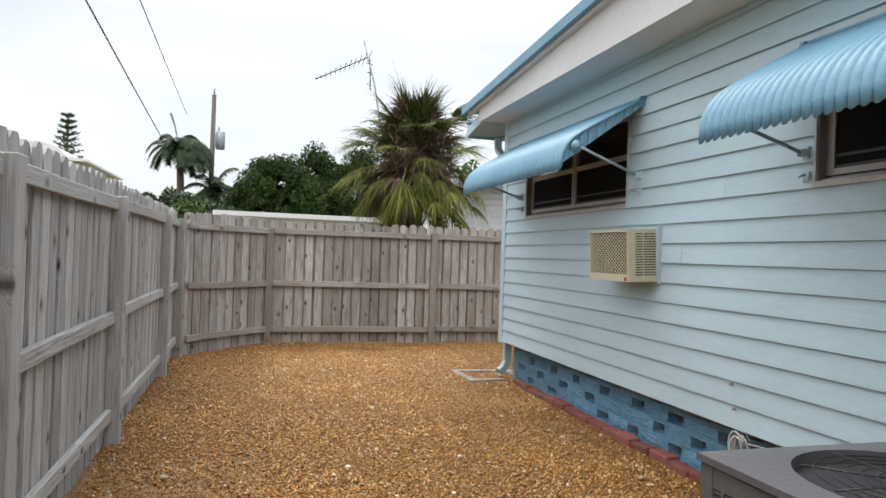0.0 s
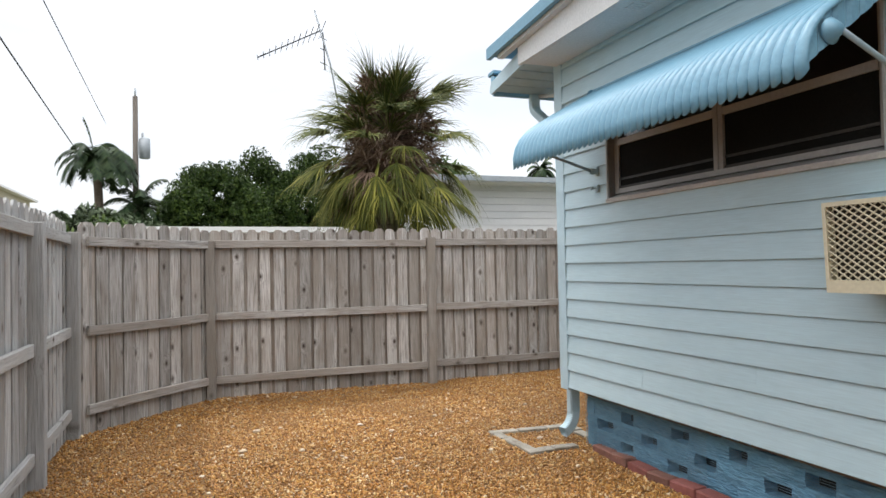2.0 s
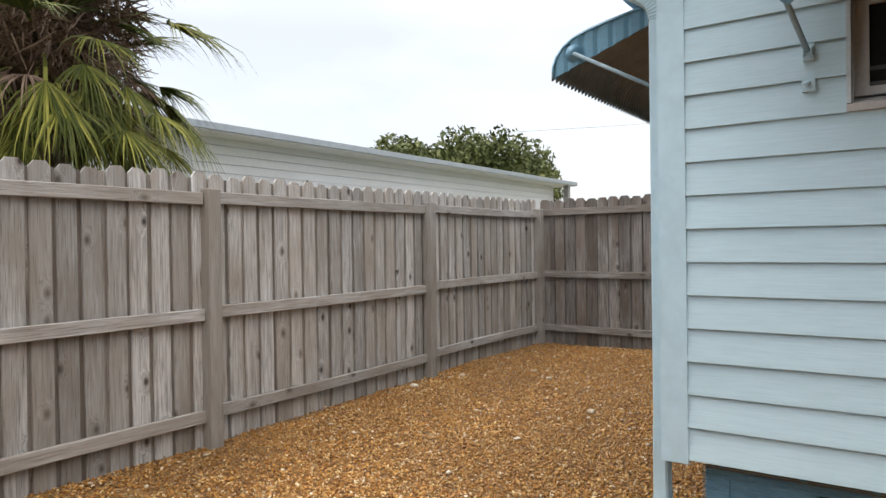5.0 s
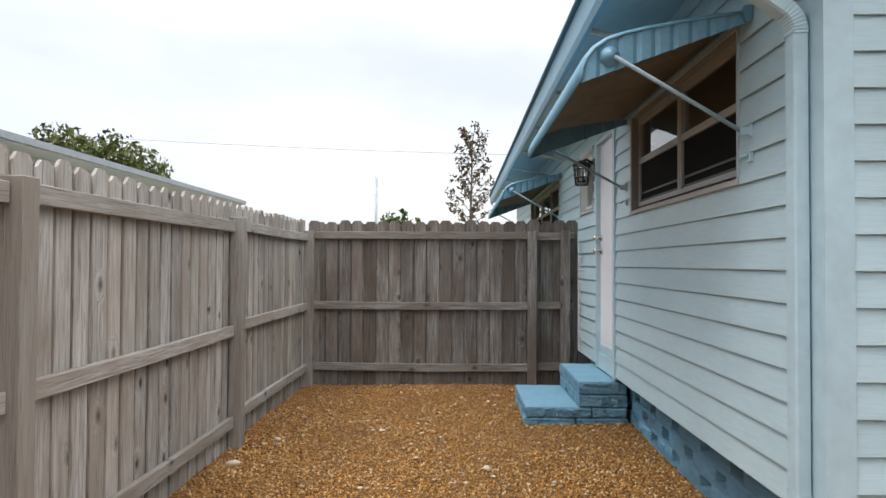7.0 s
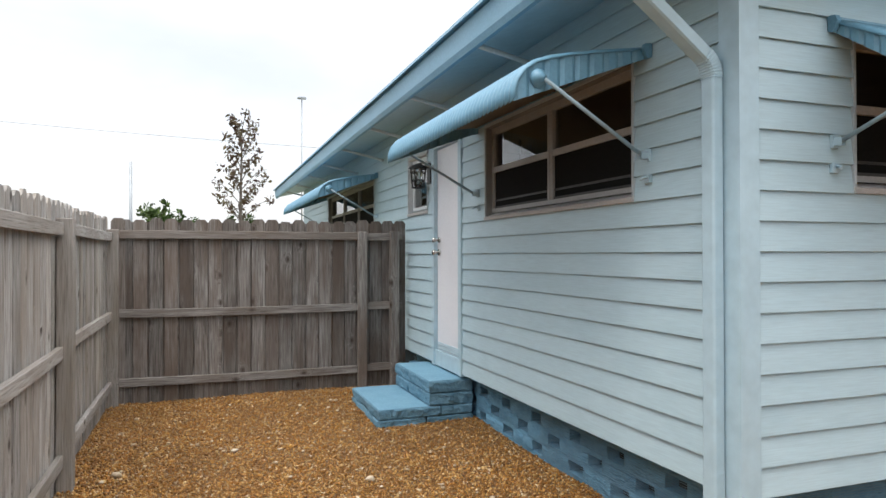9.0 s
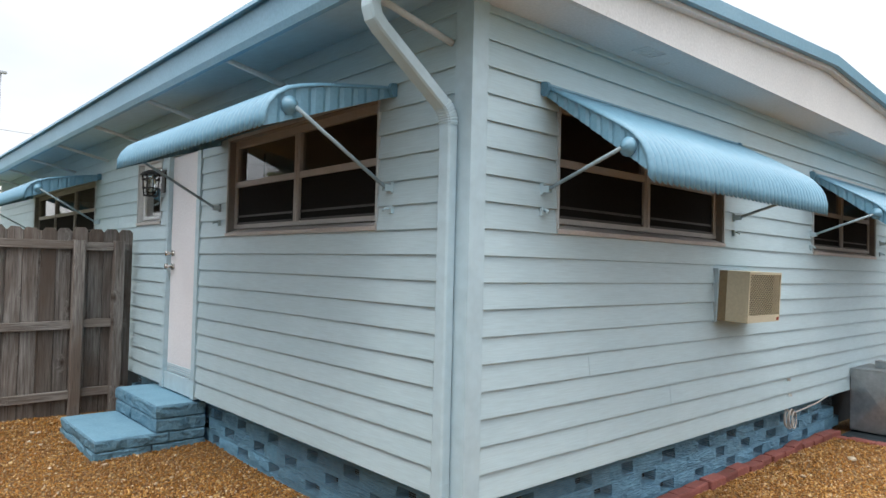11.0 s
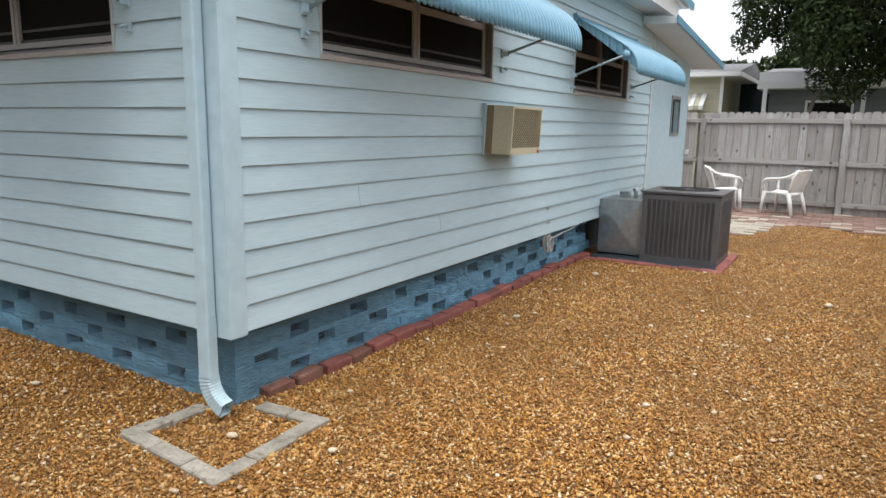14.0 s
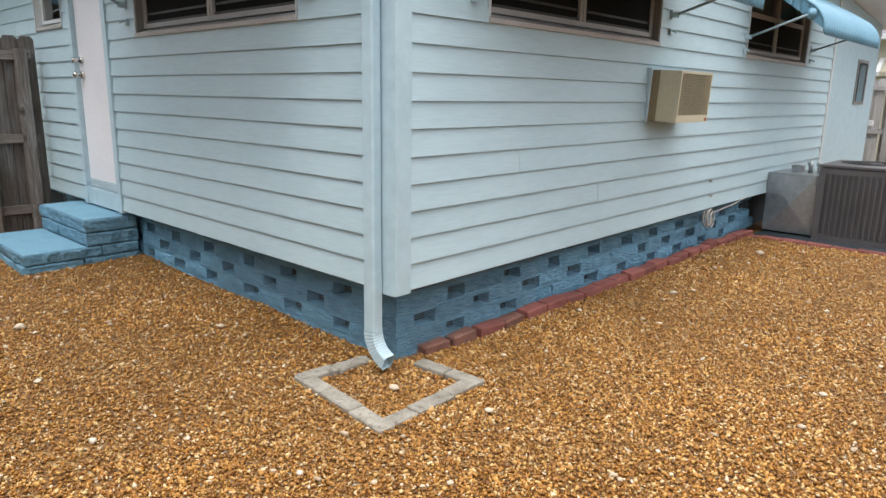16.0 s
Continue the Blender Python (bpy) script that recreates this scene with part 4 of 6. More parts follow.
bm = bmesh.new()
duct(bm, [(0, 0, 0.20), (0, 0, 2.28)], 0.080, 0.058)
part("pipe", bm, M_TRIM, spout)
bm = bmesh.new()
out = Vector((-0.97, -0.10, 0)).normalized()
across = Vector((0, 0, 1)).cross(out)
rings = []
for k in range(23):
    a = radians(68) * k / 22
    c = Vector((0, 0, 0.215)) + out * 0.165 * (1 - math.cos(a)) - Vector((0, 0, 0.165 * math.sin(a)))
    nrm = out * math.cos(a) + Vector((0, 0, math.sin(a)))
    f = 1.035 if k % 2 == 0 else 0.985
    rings.append([bm.verts.new(c + across * p * 0.075 * f + nrm * q * 0.075 * f) for p, q in ((-0.5, -0.38), (-0.38, -0.5), (0.38, -0.5), (0.5, -0.38), (0.5, 0.38), (0.38, 0.5), (-0.38, 0.5), (-0.5, 0.38))])
for ra, rb in zip(rings, rings[1:]):
    for j in range(8):
        bm.faces.new((ra[j], ra[(j + 1) % 8], rb[(j + 1) % 8], rb[j]))
part("lower_elbow", bm, M_TRIM, spout, "pleated elbow discharging on the gravel")
bm = bmesh.new()
def pleated(bm, start, heading, radius, degrees, w, d, count):
    """A crimped bend that starts upright and leans over towards heading."""
    side = Vector((0, 0, 1)).cross(heading)
    rings_ = []
    for k in range(count):
        a = radians(degrees) * k / (count - 1)
        c = Vector(start) + heading * radius * (1 - math.cos(a)) + Vector((0, 0, radius * math.sin(a)))
        nrm = heading * math.cos(a) - Vector((0, 0, math.sin(a)))
        f = 1.05 if k % 2 == 0 else 0.975
        rings_.append([bm.verts.new(c + side * p * w * f + nrm * q * d * f) for p, q in ((-0.5, -0.38), (-0.38, -0.5), (0.38, -0.5), (0.5, -0.38), (0.5, 0.38), (0.38, 0.5), (-0.38, 0.5), (-0.5, 0.38))])
    for ra, rb in zip(rings_, rings_[1:]):
        for j in range(8):
            bm.faces.new((ra[j], ra[(j + 1) % 8], rb[(j + 1) % 8], rb[j]))


pleated(bm, (0, 0, 2.25), Vector((0, 1, 0)), 0.125, 55, 0.084, 0.062, 17)
part("upper_elbow", bm, M_TRIM, spout, "crimped elbow")
bm = bmesh.new()
duct(bm, [(0, 0.045, 2.345), (-0.002, 0.075, 2.366), (-0.014, 0.44, 2.622), (-0.015, 0.475, 2.655), (-0.015, 0.49, 2.70), (-0.015, 0.49, 2.79)], 0.082, 0.062)
part("offset", bm, M_TRIM, spout, "slanting offset up to the gutter")
bm = bmesh.new()
duct(bm, [(0, 0, 0.20), (0, 0, 0.52)], 0.084, 0.062)
part("sleeve", bm, M_TRIM, spout)

# ---- lantern by the door ----
lamp = thing("wall_lantern", M_SIDE @ pose(7.28, 0.0, 2.28), "black caged wall lantern beside the door", "wall lamp")
bm = bmesh.new()
box(bm, -0.05, 0.05, 0.012, 0.03, -0.09, 0.12)
tube(bm, [(0, 0.03, 0.08), (0, 0.09, 0.12), (0, 0.14, 0.10)], 0.012, 8)
part("wall_plate", bm, M_BLACK, lamp)
bm = bmesh.new()
tube(bm, [(0, 0.14, 0.11), (0, 0.14, 0.085), (0, 0.14, 0.06)], [0.02, 0.075, 0.10], 12)
part("cap", bm, M_BLACK, lamp)
bm = bmesh.new()
for k in range(8):
    a = k * math.pi / 4
    tube(bm, [(0.08 * math.cos(a), 0.14 + 0.08 * math.sin(a), 0.06), (0.06 * math.cos(a), 0.14 + 0.06 * math.sin(a), -0.13)], 0.006, 5)
for z, r in ((0.02, 0.078), (-0.06, 0.07), (-0.13, 0.062)):
    tube(bm, [(r * math.cos(a), 0.14 + r * math.sin(a), z) for a in np.linspace(0, 2 * math.pi, 17)], 0.006, 5, caps=False)
part("cage", bm, M_BLACK, lamp)
bm = bmesh.new()
tube(bm, [(0, 0.14, 0.05), (0, 0.14, -0.11)], 0.045, 12)
part("chimney", bm, M_GLASS, lamp, "clear glass chimney")

# ---- steps ----
brick_slip = random.Random(23)
steps = thing("entry_steps", pose(6.40, 7.40, 0), "blue painted split faced block steps at the door", "steps")


def rock_block(w, d, h):
    """A split-faced block: flat above and below, broken faces round the sides."""
    b = bmesh.new()
    box(b, 0, w, 0, d, 0, h)
    bmesh.ops.subdivide_edges(b, edges=b.edges[:], cuts=8, use_grid_fill=True)
    off = Vector((w * 9, d * 7, h * 31))
    for v in b.verts:
        if min(v.co.x, w - v.co.x, v.co.y, d - v.co.y) < 0.001:
            inner = 0.002 < v.co.z < h - 0.002
            nn = noise.noise_vector(v.co * 11 + off) * 0.014 + noise.noise_vector(v.co * 32 + off) * 0.007
            push = Vector((v.co.x - w / 2, v.co.y - d / 2, 0)).normalized()
            v.co += Vector((nn.x, nn.y, nn.z * 0.3)) if inner else Vector((nn.x, nn.y, 0)) * 0.6 - push * 0.008
    return b


for z, h, rows in ((-0.02, 0.098, ((0.43, 0.86, (0, 0.37, 0.73, 1.06)), (0, 0.43, (0, 0.53, 1.06)))), (0.080, 0.085, ((0.30, 0.86, (0, 0.56, 1.06)), (0, 0.30, (0, 0.45, 1.06)))), (0.167, 0.106, ((0, 0.41, (0, 0.62, 1.06)),)), (0.275, 0.106, ((0, 0.41, (0, 0.84, 1.06)),))):
    for y0, y1, cuts in rows:
        for a, b in zip(cuts, cuts[1:]):
            part("block", rock_block(b - a - 0.006, y1 - y0 - 0.006, h - 0.005), M_STEPROCK, steps, pose_=pose(a + brick_slip.uniform(-0.003, 0.003), y0 + brick_slip.uniform(-0.004, 0.004), z))
for y0, y1, z in ((0.405, 0.845, 0.158), (0.015, 0.395, 0.374)):
    part("tread", soft_box(0.012, 1.042, y0, y1, z, z + 0.008, 0.003, 1), M_STEP, steps, "smooth blue painted tread")


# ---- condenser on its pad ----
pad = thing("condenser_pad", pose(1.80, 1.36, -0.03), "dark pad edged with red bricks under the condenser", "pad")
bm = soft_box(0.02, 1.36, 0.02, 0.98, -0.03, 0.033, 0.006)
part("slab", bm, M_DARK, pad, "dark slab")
cond = thing("air_condenser", pose(1.84, 1.42, 0.003), "grey brown outdoor air condenser beside the house", "condenser")
CW, CD, CH = 0.80, 0.78, 0.765
bm = soft_box(0.03, CW - 0.03, 0.03, CD - 0.03, 0.0, CH - 0.03, 0.03)
part("coil", bm, M_CONDIN, cond, "dark coil behind the louvres")
bm = bmesh.new()
for z in (0.0, CH - 0.09):
    for b in ((0, CW, 0, 0.03), (0, CW, CD - 0.03, CD), (0, 0.03, 0.03, CD - 0.03), (CW - 0.03, CW, 0.03, CD - 0.03)):
        box(bm, *b, z, z + 0.06)
for x in (0, CW - 0.05):
    for y in (0, CD - 0.05):
        box(bm, x - 0.002, x + 0.052, y - 0.002, y + 0.052, 0, CH - 0.03)
part("frame", bm, M_COND, cond, "grey brown corner frame")
for side in range(4):
    bm = bmesh.new()
    span = (CW, CD)[side % 2]
    turn = pose(CW / 2, CD / 2, 0, 0, 0, 90 * side) @ pose(-span / 2, -(CD, CW)[side % 2] / 2, 0)
    for k in range(36):
        z = 0.065 + k * 0.0170
        box(bm, 0.05, span - 0.05, 0.002, 0.012, z, z + 0.0085, turn)
    for k in range(1, 16):
        box(bm, span * k / 16 - 0.0065, span * k / 16 + 0.0065, -0.001, 0.014, 0.06, CH - 0.09, turn)
    part("louvre_panel", bm, M_COND, cond, "louvred side panel")
bm = bmesh.new()
nseg, rin = 48, 0.315
outer, inner, low = [], [], []
for k in range(nseg):
    a = 2 * math.pi * k / nseg
    c, s = math.cos(a), math.sin(a)
    f = 1 / max(abs(c), abs(s))
    outer.append(bm.verts.new((CW / 2 + c * f * (CW / 2 + 0.012), CD / 2 + s * f * (CD / 2 + 0.012), CH)))
    inner.append(bm.verts.new((CW / 2 + c * rin, CD / 2 + s * rin, CH + 0.012)))
    low.append(bm.verts.new((CW / 2 + c * f * (CW / 2 + 0.012), CD / 2 + s * f * (CD / 2 + 0.012), CH - 0.022)))
down = [bm.verts.new((v.co.x, v.co.y, CH - 0.05)) for v in inner]
for k in range(nseg):
    j = (k + 1) % nseg
    bm.faces.new((outer[k], outer[j], inner[j], inner[k]))
    bm.faces.new((low[k], low[j], outer[j], outer[k]))
    bm.faces.new((inner[k], inner[j], down[j], down[k]))
part("top_panel", bm, M_COND, cond, "grey brown top with round fan opening")
guard = part("fan_guard", soft_box(CW / 2 - 0.05, CW / 2 + 0.05, CD / 2 - 0.05, CD / 2 + 0.05, CH + 0.006, CH + 0.014, 0.003, 1), M_BLACK, cond, "black wire fan guard")
for r in (0.06, 0.10, 0.14, 0.18, 0.22, 0.26):
    bm = bmesh.new()
    tube(bm, [(CW / 2 + r * math.cos(a), CD / 2 + r * math.sin(a), CH + 0.01) for a in np.linspace(0, 2 * math.pi, 33)], 0.0028, 4, caps=False)
    part("guard_ring", bm, M_BLACK, guard)
for k in range(8):
    a = k * math.pi / 4
    bm = bmesh.new()
    tube(bm, [(CW / 2, CD / 2, CH + 0.012), (CW / 2 + 0.29 * math.cos(a), CD / 2 + 0.29 * math.sin(a), CH + 0.01)], 0.0032, 4)
    part("guard_spoke", bm, M_BLACK, guard)
bm = bmesh.new()
tube(bm, [(CW / 2, CD / 2, CH - 0.10), (CW / 2, CD / 2, CH - 0.04)], 0.07, 14)
for k in range(3):
    m = pose(CW / 2, CD / 2, CH - 0.08, 0, 0, k * 120)
    prism(bm, ((0.05, -0.05), (0.26, -0.09), (0.27, 0.07), (0.05, 0.05)), 0, 0.008, lambda p, h, q, m=m: m @ Vector((p, q, h + 0.25 * q)))
part("fan", bm, M_BLACK, cond, "black fan at rest")

duct_box = thing("duct_box", pose(2.66, 1.50, 0.02), "galvanised sheet metal duct box at the wall", "duct")
bm = bmesh.new()
box(bm, 0, 0.495, 0, 0.60, 0, 0.62)
bmesh.ops.bevel(bm, geom=bm.edges[:], offset=0.008, segments=1, affect="EDGES")
part("body", bm, M_GALV, duct_box)
bm = bmesh.new()
vs = [bm.verts.new(p) for p in ((0.02, 0.602, 0.02), (0.475, 0.602, 0.02), (0.475, 0.602, 0.60), (0.02, 0.602, 0.60), (0.245, 0.625, 0.30))]
for k in range(4):
    bm.faces.new((vs[k], vs[(k + 1) % 4], vs[4]))
part("crossbreak", bm, M_GALV, duct_box, "cross-broken sheet face")
bm = bmesh.new()
for x in (0.08, 0.17):
    tube(bm, [(x, 0.3, 0.62), (x, 0.3, 0.70), (x + 0.02, 0.3, 0.73)], 0.028, 10)
box(bm, 0.24, 0.34, 0.25, 0.36, 0.62, 0.69)
part("fittings", bm, M_GALV, duct_box, "pipe fittings on top")

# cable coil hanging under the siding
coil = thing("cable_coil", pose(3.165, 3.61, 0.325), "coiled grey cable hanging below the siding", "cable")
bm = bmesh.new()
for k in range(6):
    cy, cz, r = 0.012 * math.sin(k * 2.1), 0.01 * math.cos(k * 1.7), 0.068 + 0.006 * math.sin(k * 3.3)
    tube(bm, [(-0.012 * k + 0.02, cy + r * 0.75 * math.cos(a), cz + r * 1.1 * math.sin(a)) for a in np.linspace(0, 2 * math.pi, 25)], 0.0055, 6, caps=False)
part("coils", bm, M_CABLE, coil)
bm = bmesh.new()
box(bm, -0.036, -0.010, 0.03, 0.042, 0.20, 0.222)
box(bm, -0.036, -0.010, 0.06, 0.072, 0.335, 0.357)
tube(bm, [(0.0, -0.02, 0.03), (-0.03, -0.25, 0.06), (-0.05, -0.5, 0.085), (-0.03, -0.75, 0.1), (0.0, -1.0, 0.1)], 0.005, 6)
part("lead", bm, M_CABLE, coil)

# small lit pendant lamp inside, seen through the panes
room_lamp = thing("table_lamp", pose(7.45, 6.4, 2.40), "small warm lamp glowing inside the room", "lamp")
bm = bmesh.new()
tube(bm, [(0, 0, 0.0), (0, 0, 0.32)], 0.008, 6)
part("cord", bm, M_BLACK, room_lamp)
m_, nodes_, links_, b_ = material("glowing_lamp_shade")
b_.inputs["Base Color"].default_value = (0.8, 0.55, 0.25, 1)
b_.inputs["Emission Color"].default_value = (1.0, 0.55, 0.18, 1)
b_.inputs["Emission Strength"].default_value = 1.6
bm = bmesh.new()
tube(bm, [(0, 0, -0.08), (0, 0, 0.04)], [0.06, 0.05], 12)
part("shade", bm, m_, room_lamp, "warm glowing shade")


# ---- fences ----
def picket_mesh(name, w, h, t, mat_, skew):
    """A dog-eared board with eased face edges and slightly uneven ears."""
    c = 0.034
    b = bmesh.new()
    prism(b, ((-w / 2, 0), (w / 2, 0), (w / 2, h - c - skew), (w / 2 - c * 0.8, h - skew * 0.5), (-w / 2 + c * 0.8, h + skew * 0.5), (-w / 2, h - c + skew)), -t, 0)
    long_edges = [e for e in b.edges if abs(e.verts[0].co.z - e.verts[1].co.z) > 0.5 and e.verts[0].co.y > -0.001]
    bmesh.ops.bevel(b, geom=long_edges, offset=0.0045, segments=1, affect="EDGES")
    bmesh.ops.recalc_face_normals(b, faces=b.faces[:])
    me = bpy.data.meshes.new(name)
    b.to_mesh(me)
    b.free()
    me.materials.append(mat_)
    return me


frng = random.Random(11)
SETS = {m.name: [picket_mesh("picket", w, h + 0.06, 0.017, m, k) for w, h, k in ((0.130, 1.772, 0.0), (0.134, 1.778, 0.004), (0.127, 1.768, -0.003), (0.135, 1.78, 0.002), (0.131, 1.765, -0.005), (0.125, 1.774, 0.003))] for m in (M_WOOD, M_WOODPALE, M_WOODDARK)}

NARROW = {m.name: [picket_mesh("picket", w, h + 0.06, 0.017, m, k) for w, h, k in ((0.112, 1.772, 0.0), (0.116, 1.778, 0.004), (0.109, 1.768, -0.003), (0.118, 1.78, 0.002), (0.113, 1.765, -0.005))] for m in (M_WOOD, M_WOODGREY)}
BATTENS = {m.name: picket_mesh("batten", 0.11, 1.80, 0.014, m, 0.0) for m in (M_WOODSHADE, M_WOODPALE, M_WOODDARK)}


def fence(start, angle, length, posts, label, rise=0.0, top=1.68, wood=M_WOOD, post_wood=M_POST, rail_wood=M_RAIL, low=0.15, pitch=0.1425, boards=None, batten_wood=M_WOODSHADE, set_back=0.021, gap=None):
    """A board fence: x along, y into the yard. Posts stand proud of the rails, boards behind, backed by battens over
    the joints. The default batten wood is darker, painting in the shade of the gaps.
    """
    f = thing("fence", pose(*start, 0, 0, angle), label, "fence", "fences round the yard")
    base = lambda x: rise * x / length
    for p in posts:
        bm = soft_box(-0.048, 0.048, 0.0, 0.096, -0.1, top + frng.uniform(-0.012, 0.012), 0.005, 1)
        part("post", bm, post_wood, f, pose_=pose(p, -0.004, base(p), frng.uniform(-0.4, 0.4), frng.uniform(-0.6, 0.6), frng.uniform(-2, 2)))
    ends = sorted({0.0, length, *[p for p in posts if 0.02 < p < length - 0.02]})
    for a, b in zip(ends, ends[1:]):
        for z in (low, 0.82, 1.585):
            z += frng.uniform(-0.008, 0.008)
            bm = soft_box(a + 0.045, b - 0.045, 0.002, 0.040, z, z + 0.082, 0.004, 1)
            bow = frng.uniform(-0.010, 0.010)
            bmesh.ops.subdivide_edges(bm, edges=[e for e in bm.edges if abs(e.verts[0].co.x - e.verts[1].co.x) > 0.2], cuts=5)
            for v in bm.verts:
                q = (v.co.x - a) / (b - a)
                v.co.z += bow * 4 * q * (1 - q)
            part("rail", bm, rail_wood, f, pose_=pose(0, 0, base((a + b) / 2)))
    spots = [0.066]
    while spots[-1] < length - 0.16:
        spots.append(spots[-1] + pitch + frng.uniform(-0.003, 0.003))
    spots.append(length - 0.05)
    for k, x in enumerate(spots):
        if gap and gap[0] < x < gap[1]:
            # a dark-wood batten added behind the open slot stands for its shade
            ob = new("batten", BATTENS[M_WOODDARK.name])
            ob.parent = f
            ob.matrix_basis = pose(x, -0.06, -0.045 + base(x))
            continue
        ob = new("picket", frng.choice((boards or SETS)[wood.name]))
        ob.parent = f
        ob.matrix_basis = pose(x + frng.uniform(-0.002, 0.002), -0.001 - frng.uniform(0, 0.006), -0.045 + base(x) + frng.uniform(-0.010, 0.008), 0, frng.uniform(-0.25, 0.25), frng.uniform(-2.2, 2.2))
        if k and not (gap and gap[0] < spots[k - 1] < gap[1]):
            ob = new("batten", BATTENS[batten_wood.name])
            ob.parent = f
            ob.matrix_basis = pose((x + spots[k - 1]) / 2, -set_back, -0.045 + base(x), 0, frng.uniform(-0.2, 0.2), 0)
    return f


fence((8.0, 10.496, 0.045), 180, 7.3, (0.02, 2.38, 4.85, 7.3), "weathered grey board fence across the back of the yard", rise=-0.055, pitch=0.142, boards=NARROW)
fence((0.70, 10.496, 0), math.degrees(math.atan2(-1.15, -1.06)), 1.56, (), "weathered grey fence panel cutting the yard corner")
fence((-0.45, 9.25, 0), -90, 13.7, (0.0, 1.36, 3.84, 6.0, 8.45, 10.9, 13.35), "silver grey weathered board fence along the narrow yard", wood=M_WOODGREY, post_wood=M_POSTGREY, rail_wood=M_RAILGREY, pitch=0.147, boards=NARROW, set_back=0.030)
fence((8.075, 7.52, 0.06), 90, 2.95, (0.14, 0.50), "dark weathered board fence closing the side yard", rise=-0.01, wood=M_WOODDARK, post_wood=M_WOODDARK, rail_wood=M_RAILDARK, batten_wood=M_WOODDARK, pitch=0.1385)
fence((-0.45, -4.5, 0), 0, 6.4, (1.31, 3.74), "weathered pale grey fence behind the patio", wood=M_WOODPALE, post_wood=M_WOODPALE, rail_wood=M_RAILPALE, low=0.09, batten_wood=M_WOODPALE, pitch=0.1385, gap=(3.78, 3.93))

# ---- edging bricks, pavers ----
edging = thing("brick_edging", pose(3.19, 7.20, 0), "row of red painted edging bricks along the foundation", "edging")


def brick_mesh(name, l, w, h, mat, seed):
    b = soft_box(0, l, 0, w, 0, h, 0.008, 1)
    r = random.Random(seed)
    for v in b.verts:
        v.co += Vector((r.uniform(-0.004, 0.004), r.uniform(-0.004, 0.004), r.uniform(-0.004, 0.004)))
    bmesh.ops.recalc_face_normals(b, faces=b.faces[:])
    me = bpy.data.meshes.new(name)
    b.to_mesh(me)
    b.free()
    me.materials.append(mat)
    return me


BRICKS = [brick_mesh("brick", 0.215, 0.10, 0.12, M_BRICK, s) for s in range(3)]
WORN = [brick_mesh("brick", 0.20, 0.095, 0.12, M_BRICKWORN, s + 9) for s in range(2)]
brng = random.Random(5)
y = 0.0
k = 0
while y < 4.75:
    worn = k in (0, 1, 3)
    ob = new("brick", brng.choice(WORN if worn else BRICKS))
    ob.parent = edging
    ob.matrix_basis = pose(0.03 - 0.045 * min(1, k / 5) + brng.uniform(-0.008, 0.008), -y, -0.080 + brng.uniform(-0.008, 0.012) + (0 if k > 1 else -0.01), brng.uniform(-2, 2), brng.uniform(-3, 3), -90 + brng.uniform(-3, 3))
    y += 0.222
    k += 1
for k in range(7):
    ob = new("brick", brng.choice(BRICKS))
    ob.parent = pad
    ob.matrix_basis = pose(-0.06 + k * 0.219, 1.00 + 0.004 * k, -0.085 + brng.uniform(-0.006, 0.006), 0, 0, brng.uniform(-1.5, 1.5) - 3)
for k in range(5):
    ob = new("brick", brng.choice(BRICKS))
    ob.parent = pad
    ob.matrix_basis = pose(-0.06, 0.98 - k * 0.219, -0.085 + brng.uniform(-0.006, 0.006), 0, 0, -90 + brng.uniform(-1.5, 1.5))

splash = thing("paver_border", pose(0, 0, 0), "square of grey concrete strips on the gravel below the downspout", "edging")
for (xa, ya), (xb, yb), n in (((3.435, 7.47), (3.46, 7.896), 2), ((3.46, 7.896), (2.738, 7.966), 3), ((2.738, 7.966), (2.754, 7.262), 3), ((2.754, 7.262), (3.165, 7.28), 2)):
    d = Vector((xb - xa, yb - ya, 0))
    ang = math.degrees(math.atan2(d.y, d.x))
    seg = d.length / n
    for k in range(n):
        b = soft_box(0.002, seg - 0.003, -0.0, 0.085, 0, 0.09, 0.006, 1)
        p = Vector((xa, ya, 0)) + d * (k / n)
        part("paver", b, M_PAVER, splash, pose_=pose(p.x, p.y, -0.070 + brng.uniform(-0.006, 0.006), brng.uniform(-1.5, 1.5), brng.uniform(-1, 1), ang + brng.uniform(-1.2, 1.2)))

def patio_edge(x):
    """How far the paving reaches from the rear fence."""
    return -2.25 + 0.12 * math.sin(x * 4) + 1.45 * min(1, max(0, (x - 1.62) / 0.35))


patio = thing("patio", pose(0, 0, -0.05), "patio of salmon and cream paving stones by the rear fence", "patio", kind="structure")
prng = random.Random(8)
for j in range(26):
    for i in range(13):
        x, yy = -0.30 + i * 0.305 - 0.15 * (j % 2), -4.42 + j * 0.153 + prng.uniform(-0.004, 0.004)
        edge = patio_edge(x + 0.15)
        if x < -0.4 or yy + 0.15 > edge + prng.uniform(-0.10, 0.14):
            continue
        b = soft_box(0.004, 0.30, 0.003, 0.150, -0.05, 0.012 + prng.uniform(-0.004, 0.008), 0.006, 1)
        part("paving_stone", b, M_FLAG if (x > 1.4 and yy > -2.5 and prng.random() < 0.85) or prng.random() < 0.08 else M_TILE, patio, pose_=pose(x, yy, 0, prng.uniform(-0.8, 0.8), prng.uniform(-0.8, 0.8), prng.uniform(-1.2, 1.2)))


